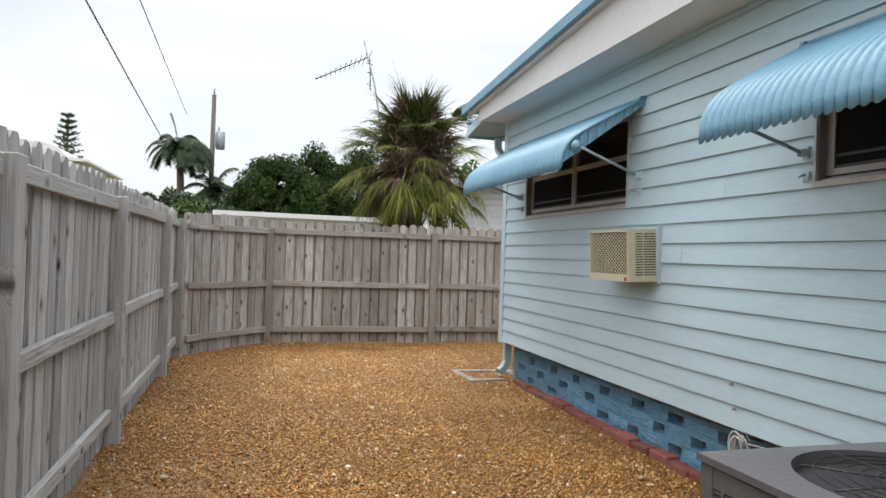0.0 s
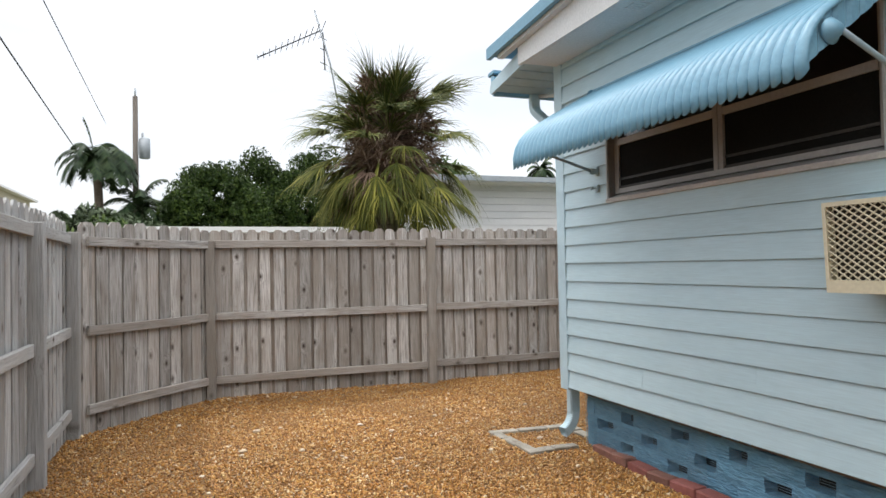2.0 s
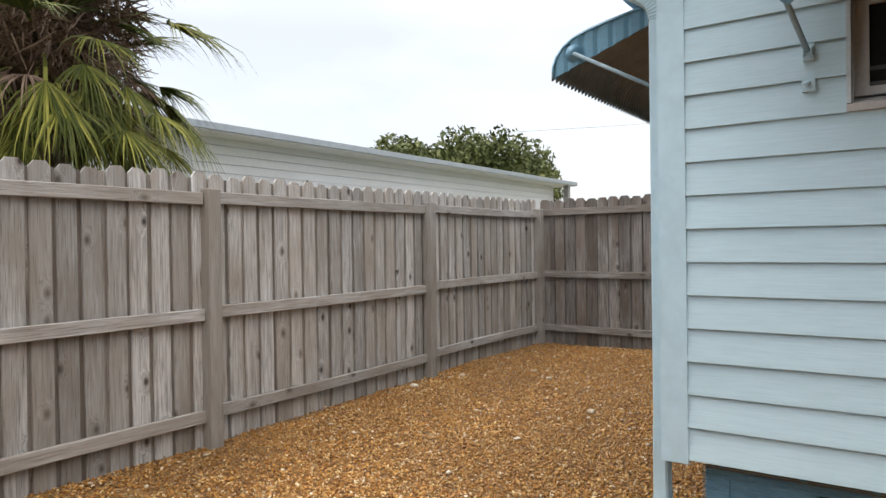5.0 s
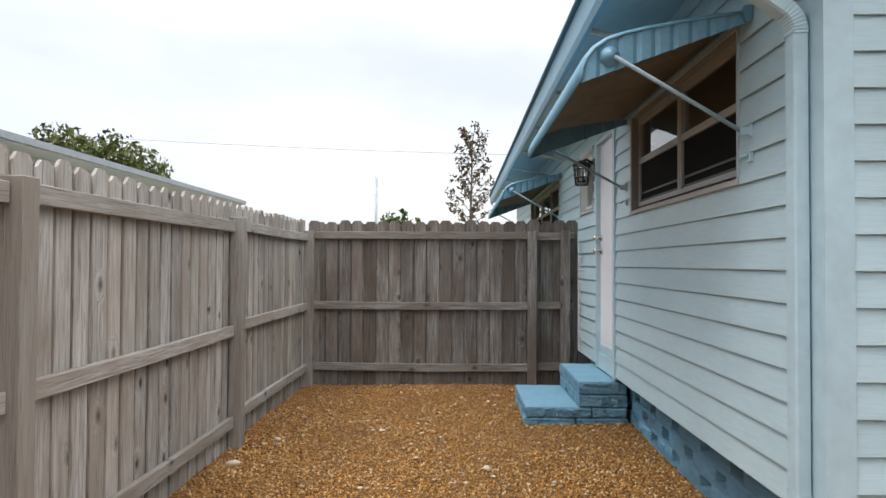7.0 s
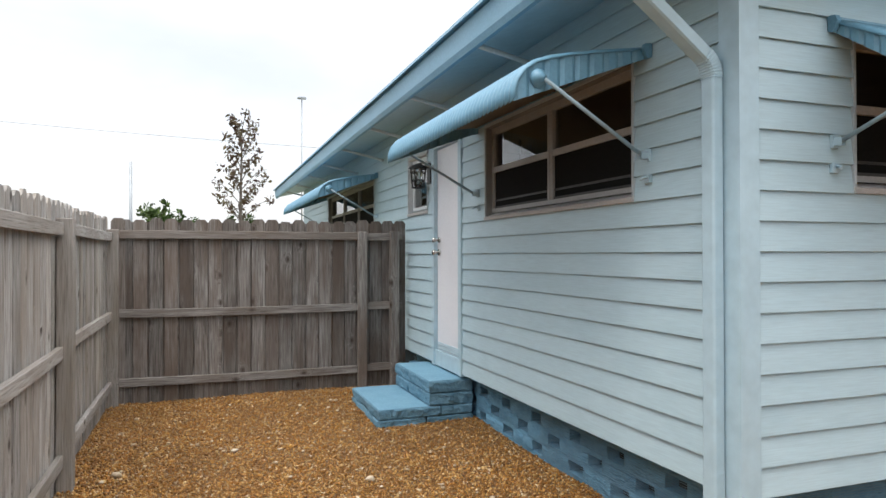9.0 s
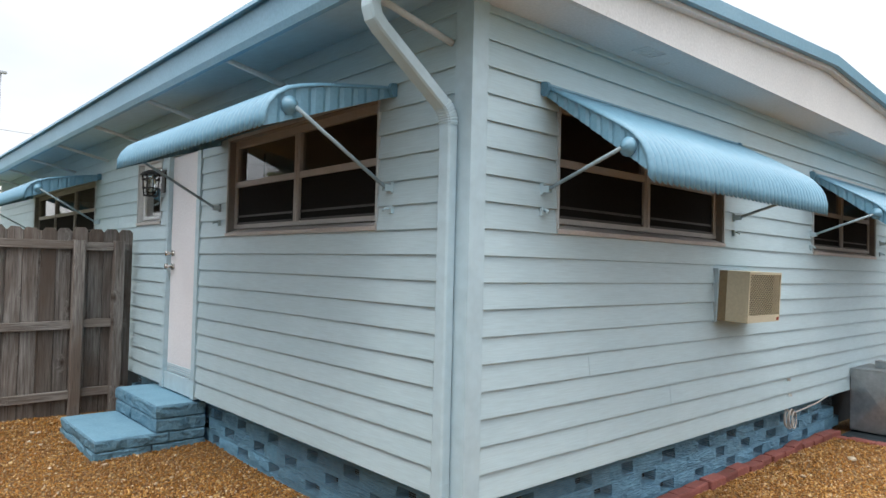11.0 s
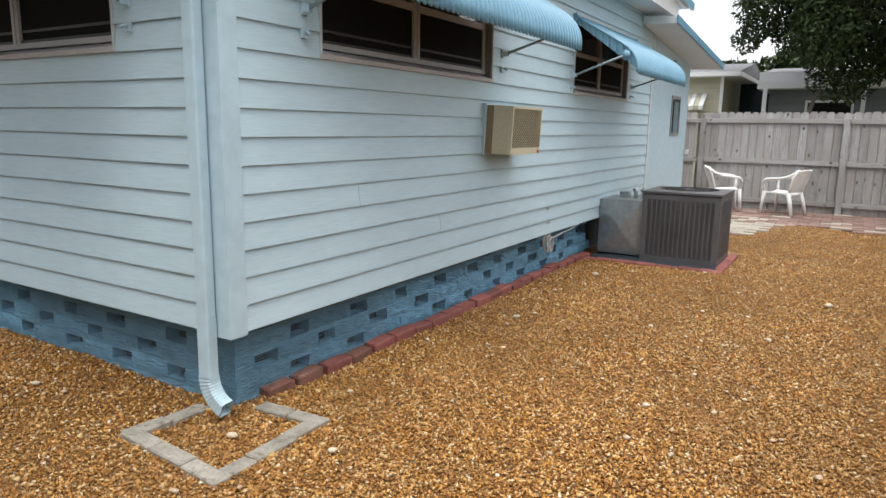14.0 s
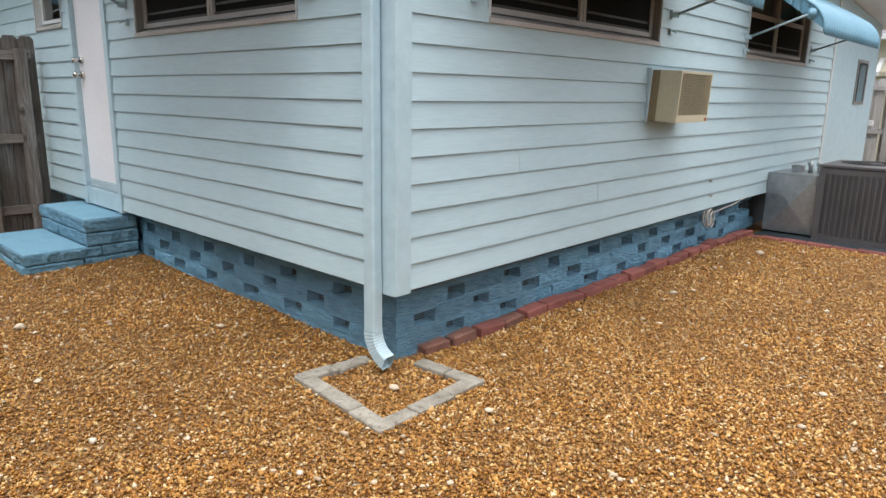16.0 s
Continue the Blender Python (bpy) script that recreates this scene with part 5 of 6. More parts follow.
# ---- plastic chairs ----
def sheet(bm, rows, thick):
    """A curved shell between rows of points, given thickness."""
    vs = [[bm.verts.new(p) for p in r] for r in rows]
    for p, q in zip(vs, vs[1:]):
        for k in range(len(p) - 1):
            bm.faces.new((p[k], p[k + 1], q[k + 1], q[k]))
    bmesh.ops.recalc_face_normals(bm, faces=bm.faces[:])
    bmesh.ops.solidify(bm, geom=bm.faces[:], thickness=thick)
    bmesh.ops.recalc_face_normals(bm, faces=bm.faces[:])


def plastic_chair():
    """A stacking armchair: the arms sweep up into a rounded back; the front faces +y."""
    ch = thing("plastic_armchair", pose(0, 0, 0), "white moulded plastic garden armchair on the patio", "chair", "patio chairs")
    bm = bmesh.new()
    sheet(bm, [[((u - 0.5) * (0.50 - 0.06 * v), 0.24 - 0.46 * v, 0.415 - 0.03 * v - 0.022 * (1 - (2 * u - 1) ** 2) - 0.03 * max(0, 0.25 - v)) for u in np.linspace(0, 1, 9)] for v in np.linspace(0, 1, 8)], 0.024)
    part("seat", bm, M_PLASTIC, ch)
    bm = bmesh.new()
    sheet(bm, [[((u - 0.5) * (0.40 + 0.10 * v), -0.21 - 0.05 * (1 - (2 * u - 1) ** 2) - 0.13 * v, 0.40 + 0.40 * v - 0.045 * abs(2 * u - 1) ** 3 * v) for u in np.linspace(0, 1, 11)] for v in np.linspace(0, 1, 8)], 0.022)
    part("backrest", bm, M_PLASTIC, ch)
    for s in (-1, 1):
        bm = bmesh.new()
        tube(bm, [(s * 0.21, -0.20, 0.36), (s * 0.225, -0.24, 0.50), (s * 0.245, -0.29, 0.66), (s * 0.245, -0.33, 0.78), (s * 0.20, -0.345, 0.80)], [0.034, 0.038, 0.042, 0.036, 0.018], 8, flat=0.7)
        part("back_upright", bm, M_PLASTIC, ch)
        bm = bmesh.new()
        tube(bm, [(s * 0.245, -0.31, 0.76), (s * 0.265, -0.22, 0.69), (s * 0.285, -0.08, 0.645), (s * 0.29, 0.08, 0.635), (s * 0.285, 0.19, 0.62), (s * 0.275, 0.235, 0.57), (s * 0.255, 0.235, 0.48), (s * 0.24, 0.225, 0.40)], [0.03, 0.036, 0.034, 0.034, 0.034, 0.03, 0.028, 0.03], 8, flat=0.7)
        part("armrest", bm, M_PLASTIC, ch)
        bm = bmesh.new()
        tube(bm, [(s * 0.235, 0.215, 0.41), (s * 0.25, 0.235, 0.22), (s * 0.265, 0.255, 0.0)], [0.036, 0.026, 0.019], 8)
        part("leg", bm, M_PLASTIC, ch)
        bm = bmesh.new()
        tube(bm, [(s * 0.21, -0.19, 0.41), (s * 0.235, -0.25, 0.22), (s * 0.26, -0.31, 0.0)], [0.044, 0.036, 0.024], 8)
        part("leg", bm, M_PLASTIC, ch)
    return ch


chair = plastic_chair()
chair.matrix_basis = pose(2.72, -3.90, -0.030, 0, 0, 108)
copy_thing(chair, pose(1.73, -3.86, -0.030, 0, 0, -112))

# little meter box by the rear gate
bm = soft_box(3.09, 3.15, -2.24, -2.18, 1.03, 1.11, 0.008)
tagged(part("outlet_box", bm, M_PLASTIC), "small white outdoor outlet box on the addition", "outlet")


# ---- foliage builders ----
def leaf_cloud(name, centres, count, size, material_, seed, squash=1.0):
    """Many small leaves in uneven clumps: centres are (x, y, z, radius)."""
    r = np.random.RandomState(seed)
    weights = np.array([c[3] ** 2 for c in centres])
    which = r.choice(len(centres), count, p=weights / weights.sum())
    c = np.array(centres)[which]
    d = r.normal(size=(count, 3))
    d /= np.linalg.norm(d, axis=1)[:, None]
    rad = c[:, 3] * (0.22 + 0.88 * r.rand(count) ** 0.5)
    p = c[:, :3] + d * rad[:, None] * np.array((1, 1, squash))
    a = r.normal(size=(count, 3))
    a /= np.linalg.norm(a, axis=1)[:, None]
    b = np.cross(a, r.normal(size=(count, 3)))
    b /= np.linalg.norm(b, axis=1)[:, None]
    s = size * (0.6 + 0.8 * r.rand(count))[:, None]
    n3 = np.cross(a, b)
    v = np.stack((p - a * s, p + b * s * 0.42 + n3 * s * 0.12, p + a * s, p - b * s * 0.42 + n3 * s * 0.12), axis=1).reshape(-1, 3)
    i = np.arange(count) * 4
    f = np.stack((i, i + 1, i + 2, i + 3), axis=1)
    return raw_mesh(name, v.tolist(), f.tolist(), material_)


def clumps(cx, cy, cz, rx, ry, rz, n, r0, r1, seed):
    r = random.Random(seed)
    out = []
    while len(out) < n:
        x, y_, z = (r.uniform(-1, 1) for _ in range(3))
        if x * x + y_ * y_ + z * z < 1 and x * x + y_ * y_ + z * z > 0.15:
            out.append((cx + x * rx, cy + y_ * ry, cz + z * rz, r.uniform(r0, r1)))
    return out


def tree(name, x, y_, height, centres, count, size, material_, seed, label, trunk_r=0.18, trunk_mat=None, category="tree"):
    t = thing(name, pose(x, y_, -0.14), label, category)
    r = random.Random(seed)
    bm = bmesh.new()
    tube(bm, [(0, 0, 0), (0.05, 0.03, height * 0.25), (r.uniform(-0.1, 0.1), r.uniform(-0.1, 0.1), height * 0.5)], [trunk_r, trunk_r * 0.8, trunk_r * 0.6], 9)
    for c in centres[::3][:9]:
        e = Vector((c[0] - x, c[1] - y_, c[2]))
        s = Vector((0, 0, height * 0.42))
        tube(bm, [s, s.lerp(e, 0.5) + Vector((0, 0, 0.2)), e], [trunk_r * 0.45, trunk_r * 0.25, trunk_r * 0.08], 6)
    part("trunk", bm, trunk_mat or M_TRUNK, t, "brown trunk with limbs")
    me = leaf_cloud("crown", [(c[0] - x, c[1] - y_, c[2], c[3]) for c in centres], count, size, material_, seed)
    part("crown", me, None, t, "crown of many small leaves")
    return t


def fan_frond(V, F, base, direction, length, blade, droop, rng_, spread=150, ribs=26):
    """A fan palm leaf: stalk, then narrow folded segments that bend down at the tips."""
    d = Vector(direction).normalized()
    side = d.cross(Vector((0, 0, 1)))
    if side.length < 0.05:
        side = Vector((1, 0, 0))
    side.normalize()
    up = side.cross(d).normalized()
    hub = Vector(base)
    steps_ = 6
    pts = [hub.copy()]
    dd = d.copy()
    for k in range(steps_):
        dd = (dd + Vector((0, 0, -droop * 0.10))).normalized()
        hub = hub + dd * (length / steps_)
        pts.append(hub.copy())
    for a, b in zip(pts, pts[1:]):
        n = len(V)
        w = side * 0.016
        V.extend((a - w, a + w, b + w, b - w))
        F.append((n, n + 1, n + 2, n + 3))
    up = side.cross(dd).normalized()
    for k in range(ribs):
        ang = radians(-spread / 2 + spread * k / (ribs - 1) + rng_.uniform(-2, 2))
        v = (dd * math.cos(ang) + side * math.sin(ang)).normalized()
        L = blade * (1.0 - 0.35 * abs(ang) / radians(spread / 2)) * rng_.uniform(0.7, 1.12)
        wv = v.cross(up).normalized() * (blade * 0.0125)
        p = hub.copy()
        prev = None
        vv = v.copy()
        for s, wd in enumerate((0.5, 1.0, 0.75, 0.35, 0.05)):
            n = len(V)
            V.extend((p - wv * wd, p + up * 0.012 * wd, p + wv * wd))
            if prev is not None:
                F.append((prev, prev + 1, n + 1, n))
                F.append((prev + 1, prev + 2, n + 2, n + 1))
            prev = n
            vv = (vv + Vector((0, 0, -droop * (0.05 + 0.17 * s) * rng_.uniform(0.3, 1.8)))).normalized()
            p = p + vv * (L / 4)


def fan_palm(name, x, y_, heart, crown, count, seed, label, low_mat=None, top_mat=None):
    t = thing(name, pose(x, y_, -0.14), label, "palm tree")
    r = random.Random(seed)
    bm = bmesh.new()
    tube(bm, [(0, 0, 0), (0.03, 0, heart * 0.5), (0, 0.02, heart * 0.9), (0, 0, heart + 0.15)], [0.22, 0.18, 0.20, 0.12], 12)
    for k in range(46):
        a, z = k * 2.4, 0.5 + (heart - 0.6) * k / 46
        c = Vector((0.19 * math.cos(a), 0.19 * math.sin(a), z))
        o = Vector((math.cos(a), math.sin(a), 1.6)).normalized()
        tube(bm, [c, c + o * 0.12, c + o * 0.22], [0.05, 0.04, 0.02], 5, flat=0.5)
    part("trunk", bm, M_TRUNK, t, "rough trunk with old boots")
    groups = {"green_fronds": (low_mat or M_PALM, [], []), "upper_fronds": (top_mat or M_PALMTOP, [], []), "withered_fronds": (M_BROWNLEAF, [], [])}
    for k in range(count):
        az = k * 2.39996 + r.uniform(-0.3, 0.3)
        f = (k + 0.5) / count
        el = radians(84 - 130 * f) if f < 0.46 else radians(14 - 58 * (f - 0.46) / 0.54)
        el += radians(r.uniform(-14, 14))
        d = (math.cos(az) * math.cos(el), math.sin(az) * math.cos(el), math.sin(el))
        key = "upper_fronds" if f < 0.46 else "green_fronds"
        _, V, F = groups[key]
        rise = r.uniform(0.35, 0.95) if f < 0.46 else 0.05 + 0.75 * r.random()
        fan_frond(V, F, (0.12 * d[0], 0.12 * d[1], heart + rise - 0.05), d, crown * r.uniform(0.22, 0.50) * (0.95 if f > 0.46 else 0.80), crown * r.uniform(0.26, 0.40), (0.42 if f < 0.46 else 0.6) + 0.7 * f * r.uniform(0.4, 1.5), r, r.uniform(90, 160), r.randint(22, 34))
    _, V, F = groups["withered_fronds"]
    for k in range(count // 3):
        az = r.uniform(0, 6.28)
        el = radians(r.uniform(-10, 85))
        d = (math.cos(az) * math.cos(el), math.sin(az) * math.cos(el), math.sin(el))
        fan_frond(V, F, (0.15 * d[0], 0.15 * d[1], heart + r.uniform(-0.1, 0.5)), d, crown * r.uniform(0.08, 0.30), crown * r.uniform(0.16, 0.34), r.uniform(0.6, 1.8), r, r.uniform(60, 120), 14)
    for k in range(12000):
        az, h = r.uniform(0, 6.28), r.random()
        rad = (0.20 + 0.26 * math.sin(math.pi * min(1, h * 1.1))) * crown * 0.52 * r.random() ** 0.4 * (1 + 0.5 * math.sin(3 * az + 5 * h))
        p = Vector((rad * math.cos(az), rad * math.sin(az), heart - 0.10 + h * crown * 0.74))
        q = p + Vector((r.uniform(-1, 1) + math.cos(az) * 0.5, r.uniform(-1, 1) + math.sin(az) * 0.5, r.uniform(-1.2, 0.9))).normalized() * r.uniform(0.10, 0.32)
        s = (q - p).cross(Vector((0.3, 0.5, 0.8))).normalized() * r.uniform(0.006, 0.014)
        n = len(V)
        V.extend((p - s, p + s, q + s * 0.3, q - s * 0.3))
        F.append((n, n + 1, n + 2, n + 3))
    for key, (mt, V, F) in groups.items():
        part(key, raw_mesh(key, [tuple(v) for v in V], F, mt), None, t, key.replace("_", " "))
    return t


def feather_palm(name, x, y_, heart, length, count, seed, label, mat_=None, trunk_r=0.13, wind=0.0, low=10, droop=0.19):
    t = thing(name, pose(x, y_, -0.14), label, "palm tree")
    r = random.Random(seed)
    bm = bmesh.new()
    tube(bm, [(0, 0, 0), (0.1, 0, heart * 0.5), (0, 0, heart)], [trunk_r * 1.3, trunk_r, trunk_r * 0.9], 9)
    part("trunk", bm, M_TRUNK, t)
    V, F = [], []
    for k in range(count):
        az = k * 2.4 + r.uniform(-0.2, 0.2)
        el = radians(85 - (85 - low) * k / count)
        d = Vector((math.cos(az) * math.cos(el), math.sin(az) * math.cos(el), math.sin(el)))
        p = Vector((0, 0, heart))
        side = d.cross(Vector((0, 0, 1))).normalized()
        n_seg = 16
        for s in range(n_seg):
            d = (d + Vector((wind, 0, -droop))).normalized()
            q = p + d * length / n_seg
            n = len(V)
            V.extend((p - side * 0.012, p + side * 0.012, q + side * 0.01, q - side * 0.01))
            F.append((n, n + 1, n + 2, n + 3))
            if s > 1:
                for sg in (-1, 1):
                    for h in (0, 0.33, 0.66):
                        o = p.lerp(q, h)
                        L = length * 0.24 * math.sin(math.pi * (s + 2) / (n_seg + 4)) + 0.05
                        v = (side * sg + d * 0.5 + Vector((0, 0, -0.55 + r.uniform(-0.2, 0.2)))).normalized()
                        w = d * 0.034
                        n = len(V)
                        V.extend((o - w, o + w, o + v * L))
                        F.append((n, n + 1, n + 2))
            p = q
    part("fronds", raw_mesh("fronds", [tuple(v) for v in V], F, mat_ or M_PALMDARK), None, t, "dark feather fronds")
    return t


# ---- beyond the back fence ----
fan_palm("fan_palm", 3.45, 13.3, 2.75, 2.45, 150, 4, "shaggy fan palm with drooping yellow green fronds behind the fence", None, M_PALMMID)
tree("bush_tree", 1.1, 25.0, 4.8, clumps(1.2, 25, 2.9, 2.1, 1.5, 1.6, 120, 0.22, 0.5, 2), 50000, 0.062, M_BUSH, 2, "dense dark green tree beyond the fence")
tree("bush_tree", 4.1, 26.0, 5.2, clumps(3.8, 26, 3.3, 2.6, 1.5, 2.1, 140, 0.25, 0.55, 5), 56000, 0.062, M_BUSH, 5, "dense dark green tree behind the palm")
tree("olive_tree", 6.0, 18.0, 4.2, clumps(6.0, 18, 3.1, 0.9, 0.9, 1.0, 16, 0.25, 0.5, 6), 3200, 0.07, M_PALMTOP, 6, "thin grey green tree behind the palm", 0.09)
feather_palm("feather_palm", -2.1, 25.0, 4.5, 1.6, 34, 8, "windblown dark feather palm beside the utility pole", wind=0.03, low=62, droop=0.23)
feather_palm("feather_palm", -1.0, 25.4, 3.3, 1.5, 16, 9, "low ragged feather palm beyond the fence", low=25)
tree("shrub", -2.0, 23.5, 3.0, clumps(-2.0, 23.5, 2.55, 1.3, 0.6, 0.55, 20, 0.25, 0.45, 61), 6000, 0.11, M_GREYGREEN, 61, "grey green bushy tops along the fence", 0.05, category="shrub")
tree("shrub", -0.3, 23.0, 2.8, clumps(-0.3, 23.0, 2.35, 1.0, 0.6, 0.35, 14, 0.2, 0.4, 62), 4200, 0.12, M_GREYGREEN, 62, "low grey green shrub behind the back fence", 0.05, category="shrub")
feather_palm("feather_palm", 9.6, 30.0, 4.4, 1.2, 12, 10, "small distant feather palm above the white roof")
feather_palm("feather_palm", 15.5, 30.0, 5.7, 1.0, 20, 61, "small dark drooping palm beyond the white house")
tree("hedge_bush", -2.4, 20.0, 2.6, clumps(-1.6, 20, 1.7, 2.2, 0.7, 0.75, 20, 0.25, 0.5, 12), 5200, 0.09, M_PALMTOP, 12, "grey green shrubs above the fence", 0.06, category="shrub")

pine = thing("pine_tree", pose(-9.3, 40, -0.14), "distant dark tiered pine", "tree")
bm = bmesh.new()
tube(bm, [(0, 0, 0), (0, 0, 8.4)], [0.2, 0.03], 7)
part("trunk", bm, M_WOODPOLE, pine)
V, F = [], []
r_ = random.Random(4)
for k in range(16):
    z = 3.2 + k * 0.33
    L = 1.25 * (1 - k / 17) + 0.15
    for j in range(7):
        a = j * 0.9 + k
        d = Vector((math.cos(a), math.sin(a), 0.35))
        for s in range(26):
            o = Vector((0, 0, z)) + d * L * s / 26
            v = Vector((r_.uniform(-1, 1), r_.uniform(-1, 1), r_.uniform(-0.5, 1))).normalized() * 0.2
            w = Vector((0, 0, 0.035))
            n = len(V)
            V.extend((o - w, o + w, o + v))
            F.append((n, n + 1, n + 2))
part("crown", raw_mesh("crown", [tuple(v) for v in V], F, M_PALMDARK), None, pine, "tiered dark needles")

pole = thing("utility_pole", pose(-1.1, 25.5, -0.14), "weathered wooden utility pole with grey transformer", "utility pole")
bm = bmesh.new()
tube(bm, [(0, 0, 0), (0, 0, 6.9)], [0.11, 0.075], 9)
part("post", bm, M_WOODPOLE, pole)
bm = bmesh.new()
tube(bm, [(0.26, -0.02, 4.98), (0.26, -0.02, 5.0), (0.26, -0.02, 5.58), (0.26, -0.02, 5.62)], [0.13, 0.16, 0.16, 0.12], 12)
tube(bm, [(0.20, -0.02, 5.62), (0.20, -0.02, 5.78)], 0.03, 6)
box(bm, 0.05, 0.14, -0.05, 0.02, 5.1, 5.5)
part("transformer", bm, M_STEEL, pole, "grey transformer can")
bm = bmesh.new()
tube(bm, [(0, 0, 6.9), (0, 0, 7.15)], 0.03, 6)
part("insulator", bm, M_STEEL, pole)


def wire(points, r, label, category="cable"):
    bm_ = bmesh.new()
    tube(bm_, points, r, 5)
    return tagged(part("overhead_wire", bm_, M_BLACK), label, category)


def hanging(a, b, sag, n=16):
    a, b = Vector(a), Vector(b)
    return [tuple(a.lerp(b, k / n) + Vector((0, 0, -4 * sag * (k / n) * (1 - k / n)))) for k in range(n + 1)]


wire(hanging((-3.38, 32.8, 5.60), (-2.22, 2.47, 6.0), 0.06), 0.018, "black service wire overhead")
wire(hanging((-2.735, 33.0, 7.39), (-1.18, 2.47, 5.12), 0.02), 0.011, "thin pale overhead wire above the yard")
wire(hanging((60, 40, 12.5), (60, -40, 11.0), 0.8), 0.014, "thin distant power line")

ant = thing("tv_antenna", pose(2.9, 14.7, 2.9), "tilted rooftop television antenna", "antenna")
bm = bmesh.new()
tube(bm, [(0.32, 0.0, 0.0), (-0.06, 0, 2.05), (-0.33, 0, 3.0)], 0.016, 6)
part("mast", bm, M_STEEL, ant)
bm = bmesh.new()
A_, B_ = Vector((-1.31, 0, 2.07)), Vector((-0.20, 0, 2.66))
tube(bm, [A_, B_], 0.012, 5)
for k in range(12):
    c = A_.lerp(B_, k / 11)
    L = 0.14 + 0.03 * k
    tube(bm, [c - Vector((0.02, L, 0)), c + Vector((0.02, L, 0))], 0.006, 4)
part("boom", bm, M_BLACK, ant, "boom with crossing rods")
bm = bmesh.new()
tube(bm, [(-0.19, 0, 2.62), (-0.17, 0, 2.3), (-0.16, 0, 1.95)], 0.012, 5)
for z in (2.05, 2.3, 2.5):
    tube(bm, [(-0.25, -0.1, z), (-0.1, 0.1, z + 0.02)], 0.008, 4)
part("rotor", bm, M_BLACK, ant)
far_antenna = thing("tv_antenna", pose(-9.6, 22, -0.14), "thin distant television antenna", "antenna")
bm = bmesh.new()
tube(bm, [(0, 0, 0), (0, 0, 5.3)], 0.02, 5)
part("mast", bm, M_STEEL, far_antenna)
bm = bmesh.new()
tube(bm, [(-0.7, 0, 5.35), (1.1, 0, 5.1)], 0.014, 5)
for k in range(9):
    tube(bm, [(-0.7 + k * 0.2, -0.25, 5.33 - k * 0.027), (-0.7 + k * 0.2, 0.25, 5.33 - k * 0.027)], 0.007, 4)
part("boom", bm, M_STEEL, far_antenna)


def small_window(house, x0, x1, y, z0, z1, s):
    """A far window set in a wall along x; s is the side it faces."""
    bm_ = bmesh.new()
    box(bm_, x0, x1, y, y + s * 0.02, z0, z1)
    w = part("window", bm_, M_SCREEN, house, "dark window")
    bm_ = bmesh.new()
    for a, b, c, d in ((x0 - 0.06, x0, z0 - 0.06, z1 + 0.06), (x1, x1 + 0.06, z0 - 0.06, z1 + 0.06), (x0, x1, z0 - 0.06, z0), (x0, x1, z1, z1 + 0.06)):
        box(bm_, a, b, y, y + s * 0.05, c, d)
    part("frame", bm_, M_FARWHITE, w)


# long white neighbour beyond the back fence
nb = thing("neighbour_house", pose(0, 0, 0), "long white mobile home with low pale roof", "house")
bm = bmesh.new()
box(bm, 5.2, 18.6, 15.3, 19.0, -0.15, 2.95)
part("wall", bm, M_FARWHITE, nb)
for k in range(15):
    bm = bmesh.new()
    box(bm, 5.2, 18.6, 15.27, 15.3, 0.9 + k * 0.14, 1.03 + k * 0.14)
    part("siding_board", bm, M_FARWHITE, nb)
bm = bmesh.new()
prism(bm, ((14.78, 2.96), (14.78, 3.06), (17.1, 3.35), (19.5, 3.06), (19.5, 2.96)), 4.7, 19.1, lambda a, h, b: (h, a, b))
nroof = part("roof", bm, M_FARWHITE, nb)
bm = bmesh.new()
box(bm, 4.7, 19.15, 14.74, 14.79, 2.98, 3.08)
part("gutter", bm, M_STEEL, nroof)
for x in (8.5, 11.2, 14.0):
    small_window(nb, x, x + 0.95, 15.265, 1.45, 2.1, -1)
for x in (8.45, 11.15):
    bm = bmesh.new()
    prism(bm, ((15.27, 2.2), (14.85, 1.98), (14.86, 1.95), (15.28, 2.15)), x, x + 1.05, lambda a, h, b: (h, a, b))
    part("awning", bm, M_STEEL, nb, "grey window hoods")
bm = bmesh.new()
box(bm, 18.6, 18.75, 14.8, 14.95, 1.2, 2.96)
part("downpipe", bm, M_JAMB, nb)

nb2 = thing("neighbour_house", pose(0, 0, 0), "white low roof seen behind the palm", "house")
bm = bmesh.new()
box(bm, -0.2, 4.0, 19.0, 22.0, -0.15, 2.2)
part("wall", bm, M_FARWHITE, nb2)
bm = bmesh.new()
box(bm, -0.6, 4.3, 18.6, 22.4, 2.2, 2.32)
part("roof", bm, M_FARWHITE, nb2)
nb3 = thing("neighbour_house", pose(0, 0, 0), "pale distant building with rounded roof vent", "house")
bm = bmesh.new()
box(bm, -13.5, -7.6, 36, 44, -0.15, 5.2)
part("wall", bm, M_FARYELLOW, nb3)
bm = bmesh.new()
prism(bm, ((-13.8, 5.2), (-7.3, 5.2), (-7.3, 5.3), (-8.2, 5.4), (-8.6, 5.8), (-9.2, 6.0), (-10.0, 6.0), (-13.8, 5.8)), 35.5, 44.5)
part("roof", bm, M_FARWHITE, nb3)

tree("round_oak", 50, 40, 12.0, clumps(52, 40, 7.0, 12, 8, 3.0, 70, 1.2, 2.4, 21), 40000, 0.26, M_OAKFAR, 21, "broad round oak in the distance", 0.6)

